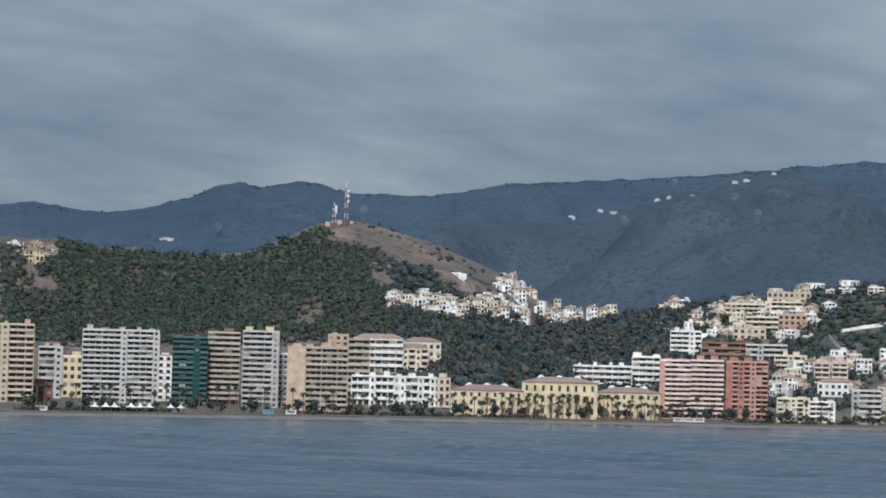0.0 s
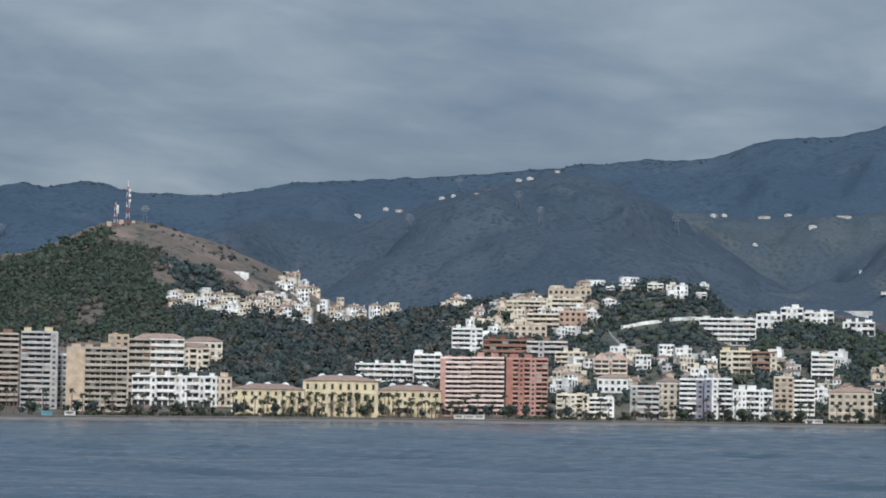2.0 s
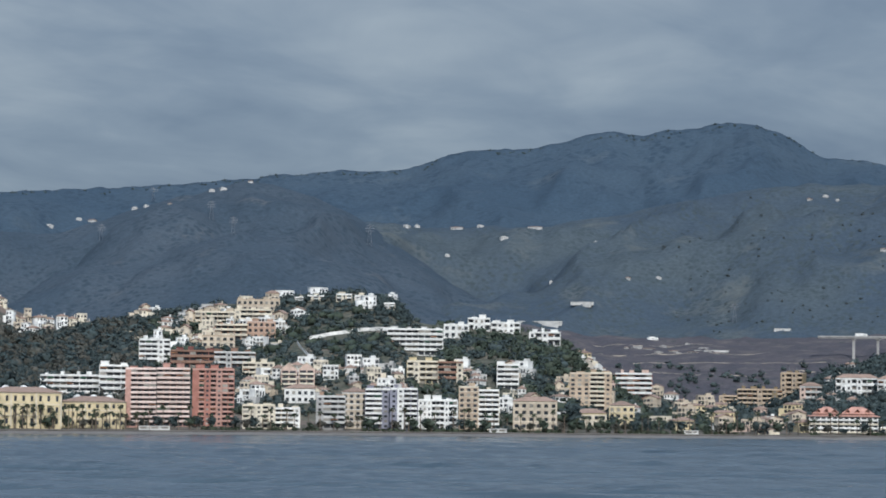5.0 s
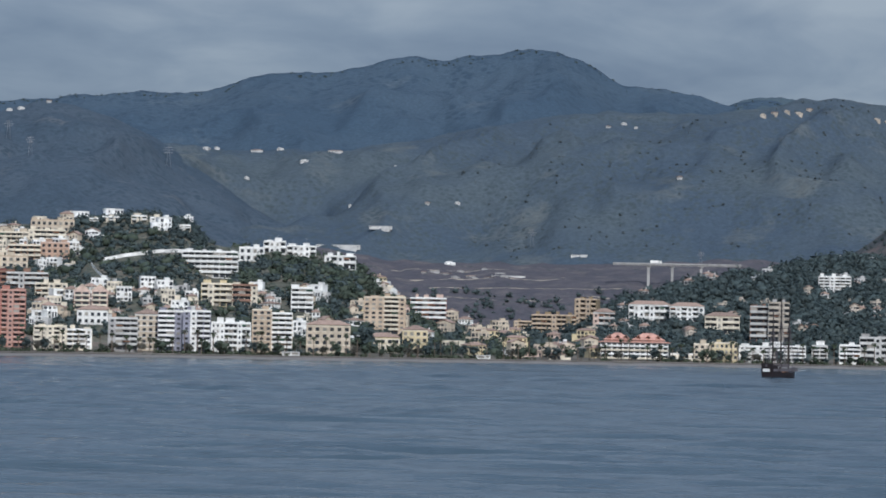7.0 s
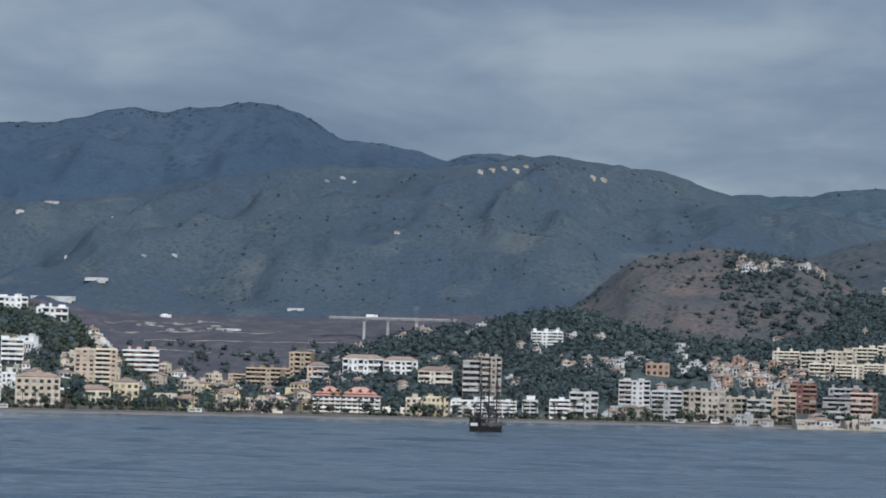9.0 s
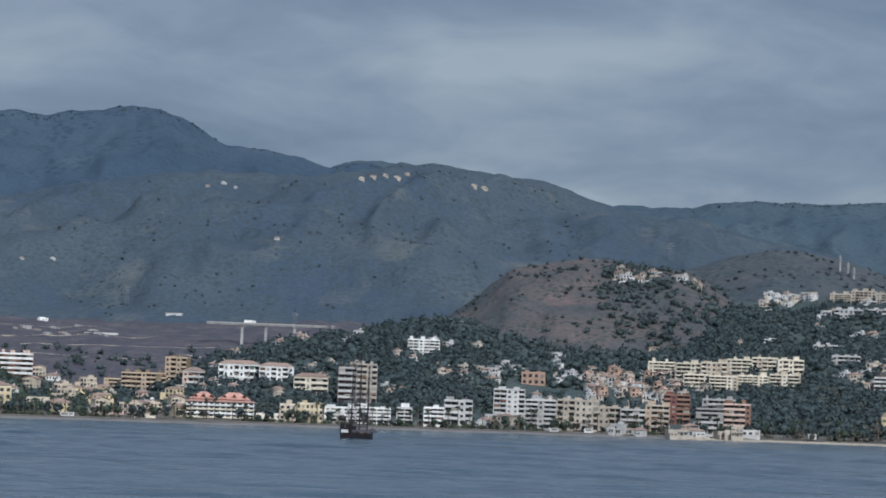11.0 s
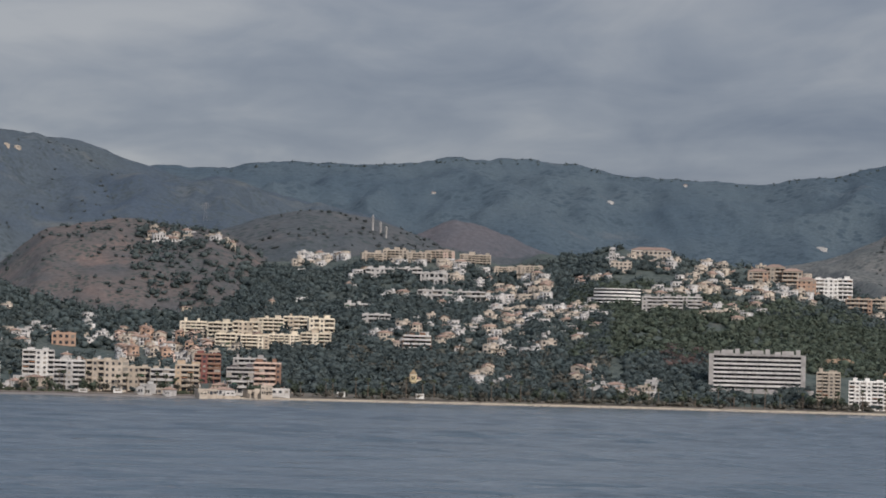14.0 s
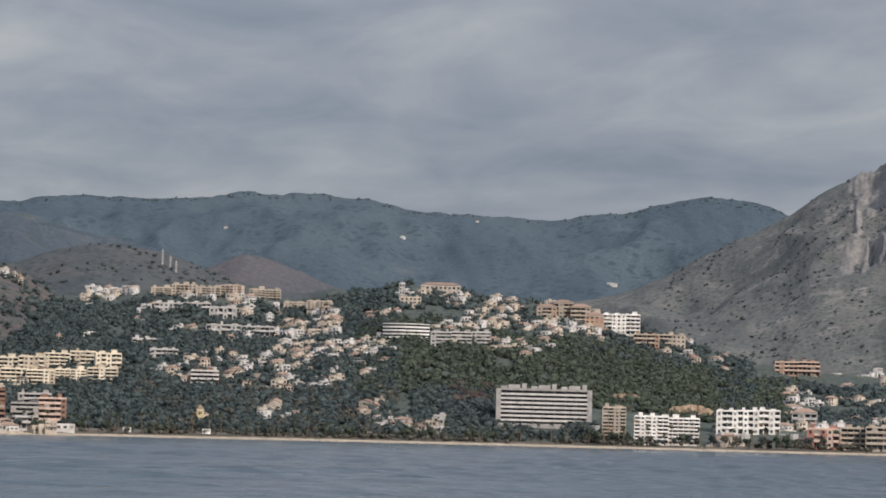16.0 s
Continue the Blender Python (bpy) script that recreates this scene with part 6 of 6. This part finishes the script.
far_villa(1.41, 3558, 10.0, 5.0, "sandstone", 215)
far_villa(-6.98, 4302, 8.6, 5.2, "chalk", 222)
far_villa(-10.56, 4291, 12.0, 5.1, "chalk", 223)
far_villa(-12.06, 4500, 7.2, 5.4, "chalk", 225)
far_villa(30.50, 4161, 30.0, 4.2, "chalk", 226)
far_villa(24.88, 2107, 18.5, 3.4, "white", 227)
far_villa(33.17, 2040, 9.0, 2.0, "white", 228)
far_villa(23.35, 1899, 6.8, 3.8, "white", 229)
far_villa(23.13, 1893, 5.3, 2.3, "white", 230)
far_villa(-2.22, 2527, 13.1, 4.5, "beige", 231)
far_villa(-6.40, 2197, 14.9, 5.3, "beige", 232)
far_villa(-4.63, 2427, 24.3, 3.9, "white", 233)
far_villa(11.59, 3220, 25.8, 3.2, "pale", 234)
far_villa(12.44, 3157, 49.2, 5.7, "pale", 235)
far_villa(10.16, 2986, 15.5, 4.2, "white", 236)
far_villa(8.98, 2872, 34.5, 2.3, "pale", 237)
far_villa(7.55, 3118, 18.7, 3.7, "pale", 238)
far_villa(-14.81, 4108, 23.0, 4.9, "chalk", 239)
far_villa(-15.47, 2216, 17.7, 4.4, "beige", 240)
garden_wall("long white retaining wall below the villas", ((17.18, 2012), (16.86, 2017), (16.40, 2021), (15.95, 2027), (15.54, 2043)), 2.5, "white")
garden_wall("white stair wall down the slope", ((17.43, 1996), (17.34, 1974), (17.14, 1938)), 2.0, "white")
wood("mixed green trees covering the castle hill", 26.69, 34.02, 1870, 2180, 4200, 3.3, "leaf", 241, 4, 0.1)
wood("dark bushes on the castle hill", 26.12, 34.02, 1865, 2172, 900, 2.4, "leaf_dark", 242, 6, 0.2)
wood("green pine wood on the hill shoulder", 27.5, 32.93, 2030, 2272, 1600, 3.8, "leaf", 243, 4, 0.1)
wood("scattered bushes on the bare summit", 23.41, 27.74, 2019, 2449, 420, 1.7, "leaf_dark", 244, 6, 0.3)
wood("brown and olive trees on the castle hill", 26.3, 34.02, 1855, 2190, 900, 3.4, "leaf_dry", 270, 4, 0.3)
wood("mixed trees at the foot of the bare hill", 24.6, 27.6, 1850, 2010, 900, 3.6, "leaf", 271, 3, 0.1)
wood("tall dark garden trees among the villas", 8.8, 20.8, 1790, 2080, 620, 4.4, "leaf", 272, 0.6, 0.2)
wood("dry brown trees in the valley", 20.64, 25.41, 1787, 2088, 800, 4.6, "leaf_dry", 245, 3, 0.2)
wood("dark green trees in the valley", 20.64, 26.21, 1771, 2088, 1700, 4.4, "leaf_dark", 246, 3, 0.2)
wood("green trees between the villas", 15.00, 20.93, 1806, 2236, 2600, 2.8, "leaf_dark", 247, 0.1, 0.05)
wood("dark pines on the villa hill", 15.15, 17.78, 2052, 2482, 1000, 3.2, "leaf_dark", 248, 1, 0.1)
wood("dark green trees on the hill shoulder", 11.27, 14.56, 1937, 2367, 380, 3.8, "leaf", 249, 3, 0.15)
wood("green trees between the seafront houses", 8.70, 14.54, 1812, 2052, 800, 3.6, "leaf_dark", 250, 1, 0.15)
wood("scattered trees across the valley terraces", 6.47, 11.38, 2300, 2730, 260, 3.2, "leaf_dark", 251, 2, 0.3)
wood("dark trees at the valley mouth", 7.14, 10.22, 1938, 2368, 420, 4.2, "leaf_dark", 252, 3, 0.25)
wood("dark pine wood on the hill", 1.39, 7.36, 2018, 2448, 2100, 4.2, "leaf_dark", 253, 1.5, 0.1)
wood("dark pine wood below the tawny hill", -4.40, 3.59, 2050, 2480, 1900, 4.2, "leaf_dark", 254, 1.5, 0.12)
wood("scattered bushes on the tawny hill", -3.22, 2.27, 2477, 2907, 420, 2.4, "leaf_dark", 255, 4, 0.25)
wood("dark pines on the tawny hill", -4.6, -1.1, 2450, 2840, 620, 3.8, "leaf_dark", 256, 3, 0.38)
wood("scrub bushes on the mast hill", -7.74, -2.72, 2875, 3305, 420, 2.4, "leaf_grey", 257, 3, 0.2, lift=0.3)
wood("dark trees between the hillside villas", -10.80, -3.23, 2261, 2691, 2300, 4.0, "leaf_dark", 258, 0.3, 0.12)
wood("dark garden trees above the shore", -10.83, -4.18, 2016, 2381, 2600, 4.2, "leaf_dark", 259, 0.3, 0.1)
wood("dry garden trees above the shore", -10.83, -5.55, 2018, 2167, 260, 4.0, "leaf_dry", 260, 3, 0.3)
wood("green pine wood behind the hotel", -18.81, -9.95, 2144, 2542, 3600, 4.0, "leaf", 261, 2, 0.05)
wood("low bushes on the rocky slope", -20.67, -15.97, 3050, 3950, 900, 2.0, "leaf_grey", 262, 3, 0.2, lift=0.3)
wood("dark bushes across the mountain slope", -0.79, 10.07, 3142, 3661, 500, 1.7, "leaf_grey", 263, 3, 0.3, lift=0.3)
wood("rust brown trees beside the hotel", -12.80, -12.00, 2125, 2199, 60, 4.2, "leaf_rust", 264, 3, 0.0)
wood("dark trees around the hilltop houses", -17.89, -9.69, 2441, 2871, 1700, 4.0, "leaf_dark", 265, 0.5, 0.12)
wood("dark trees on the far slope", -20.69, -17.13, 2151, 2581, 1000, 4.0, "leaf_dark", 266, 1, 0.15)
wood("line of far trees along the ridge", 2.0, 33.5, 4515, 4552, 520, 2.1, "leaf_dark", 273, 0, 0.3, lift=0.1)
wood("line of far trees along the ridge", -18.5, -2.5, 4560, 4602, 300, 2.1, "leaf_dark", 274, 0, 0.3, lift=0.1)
wood("low hedges and shrubs along the promenade", -3.5, 34.0, 31, 47, 900, 1.9, "palm", 275, 0.5, 0.3, lift=0.3, by_shore=True)
wood("olive shrubs behind the pale beach", -20.5, -3.5, 30, 46, 420, 2.2, "leaf_dry", 276, 0.5, 0.2, lift=0.3, by_shore=True)
wood("dark trees beside the hotel", -13.5, -11.2, 2045, 2170, 420, 4.0, "leaf_dark", 277, 1.5, 0.05)
wood("shore trees below the villas", -15.20, -4.08, 2009, 2073, 700, 3.6, "leaf_dark", 267, 1, 0.2)
clear_patterns()
palms = [palm_pattern(8.5 + 1.3 * i, 40 + i) for i in range(5)]
strew(palms, 33.8, 20.5, 33, 46, 62, 1)
strew(palms, 24.6, 20.4, 33, 44, 30, 2)
strew(palms, 20.5, -3.5, 33, 46, 100, 3)
strew(palms, -3.5, -19.5, 33, 42, 46, 4)
drop_pattern(*palms)
shrubs = [tree_pattern(4.2 + .9 * i, ("leaf_dark", "leaf", "leaf_dry")[i % 3], 70 + i, "leafy street tree by the promenade", "street trees") for i in range(5)]
strew(shrubs, 33.8, 15, 33, 46, 62, 5)
strew(shrubs, 15, -4, 33, 46, 80, 6)
strew(shrubs, -4, -19.5, 33, 46, 90, 7)
drop_pattern(*shrubs)
oak = tree_pattern(17, "leaf_dark", 90, "broad dark green tree behind the seafront houses", "")
oak.matrix_world = pose(*(float(q) for q in spot(11.86, 1790)), float(land(11.86, 1790)))
radio_mast(27.12, 2288, 34.5)
radio_mast(27.36, 2284, 19.0)
lattice_pylon(26.77, 2294, 14.2)
aerial_tower(-5.86, 2973, 16.5)
aerial_tower(-6.02, 2957, 14.1)
aerial_tower(-6.14, 2941, 12.8)
lattice_pylon(19.11, 3383, 23.0)
lattice_pylon(21.31, 3498, 23.8)
lattice_pylon(20.25, 4460, 23.6)
lattice_pylon(29.47, 4099, 23.9)
lattice_pylon(18.67, 3214, 20.5)
lattice_pylon(15.90, 3409, 26.1)
lattice_pylon(5.10, 2944, 14.5)
lattice_pylon(8.51, 3180, 22.1)
lattice_pylon(-2.43, 3378, 23.1)
yard = random.Random(9)
for k in range(13):
    far_villa(10.7 - .15 * k + yard.uniform(-.06, .06), 2850 + yard.uniform(0, 90), yard.uniform(5, 16), yard.uniform(1.8, 2.8), "grey", 300 + k)
garden_wall("pale curved garden wall on the slope", ((-4.58, 2721), (-4.07, 2683), (-4.00, 2629), (-4.14, 2597), (-4.40, 2557)), 1.6, "pale")
garden_wall("long pale earth bank across the terraces", ((11.27, 2822), (9.55, 2856), (7.83, 2862)), 0.3, "buff")
garden_wall("long pale earth bank across the terraces", ((10.58, 2752), (8.63, 2760), (6.69, 2754)), 0.3, "buff")
garden_wall("long pale earth bank across the terraces", ((11.03, 2682), (8.97, 2670), (6.91, 2700)), 0.3, "buff")
garden_wall("long pale earth bank across the terraces", ((11.38, 2926), (10.18, 2922), (8.98, 2932)), 0.3, "buff")
sailing_ship(3.51, 1352)
viaduct(6.87, 4.28, 2780, 88.2, (6.15, 5.67, 5.09))
beach_tent(32.32, 0)
beach_tent(32.10, 1)
beach_tent(31.93, 2)
beach_tent(31.59, 2)
beach_tent(31.41, 0)
beach_tent(31.23, 1)
beach_tent(30.80, 0)
beach_tent(30.60, 0)
kiosk(28.83, "blue")
kiosk(28.37, "canvas")
kiosk(33.38, "canvas")
kiosk(20.53, "canvas")
kiosk(20.31, "canvas")
kiosk(20.11, "canvas")
kiosk(13.46, "canvas")
kiosk(13.30, "canvas")
kiosk(9.53, "canvas")
kiosk(9.43, "canvas")
kiosk(-0.33, "canvas")
kiosk(-1.02, "canvas")
kiosk(-7.09, "canvas")
kiosk(-5.50, "canvas")
church(-6.92, 2036, 12.2)
stone_cone(11.52, 2024, 10.5)
cliff(-15.42, 2192, 26.7, 6.1, 4)
cliff(-16.76, 2162, 37.6, 9.5, 2)
shore_rocks(-3.4, -21.0, 1500, 3)
sea_wall(34.5, -3.4)
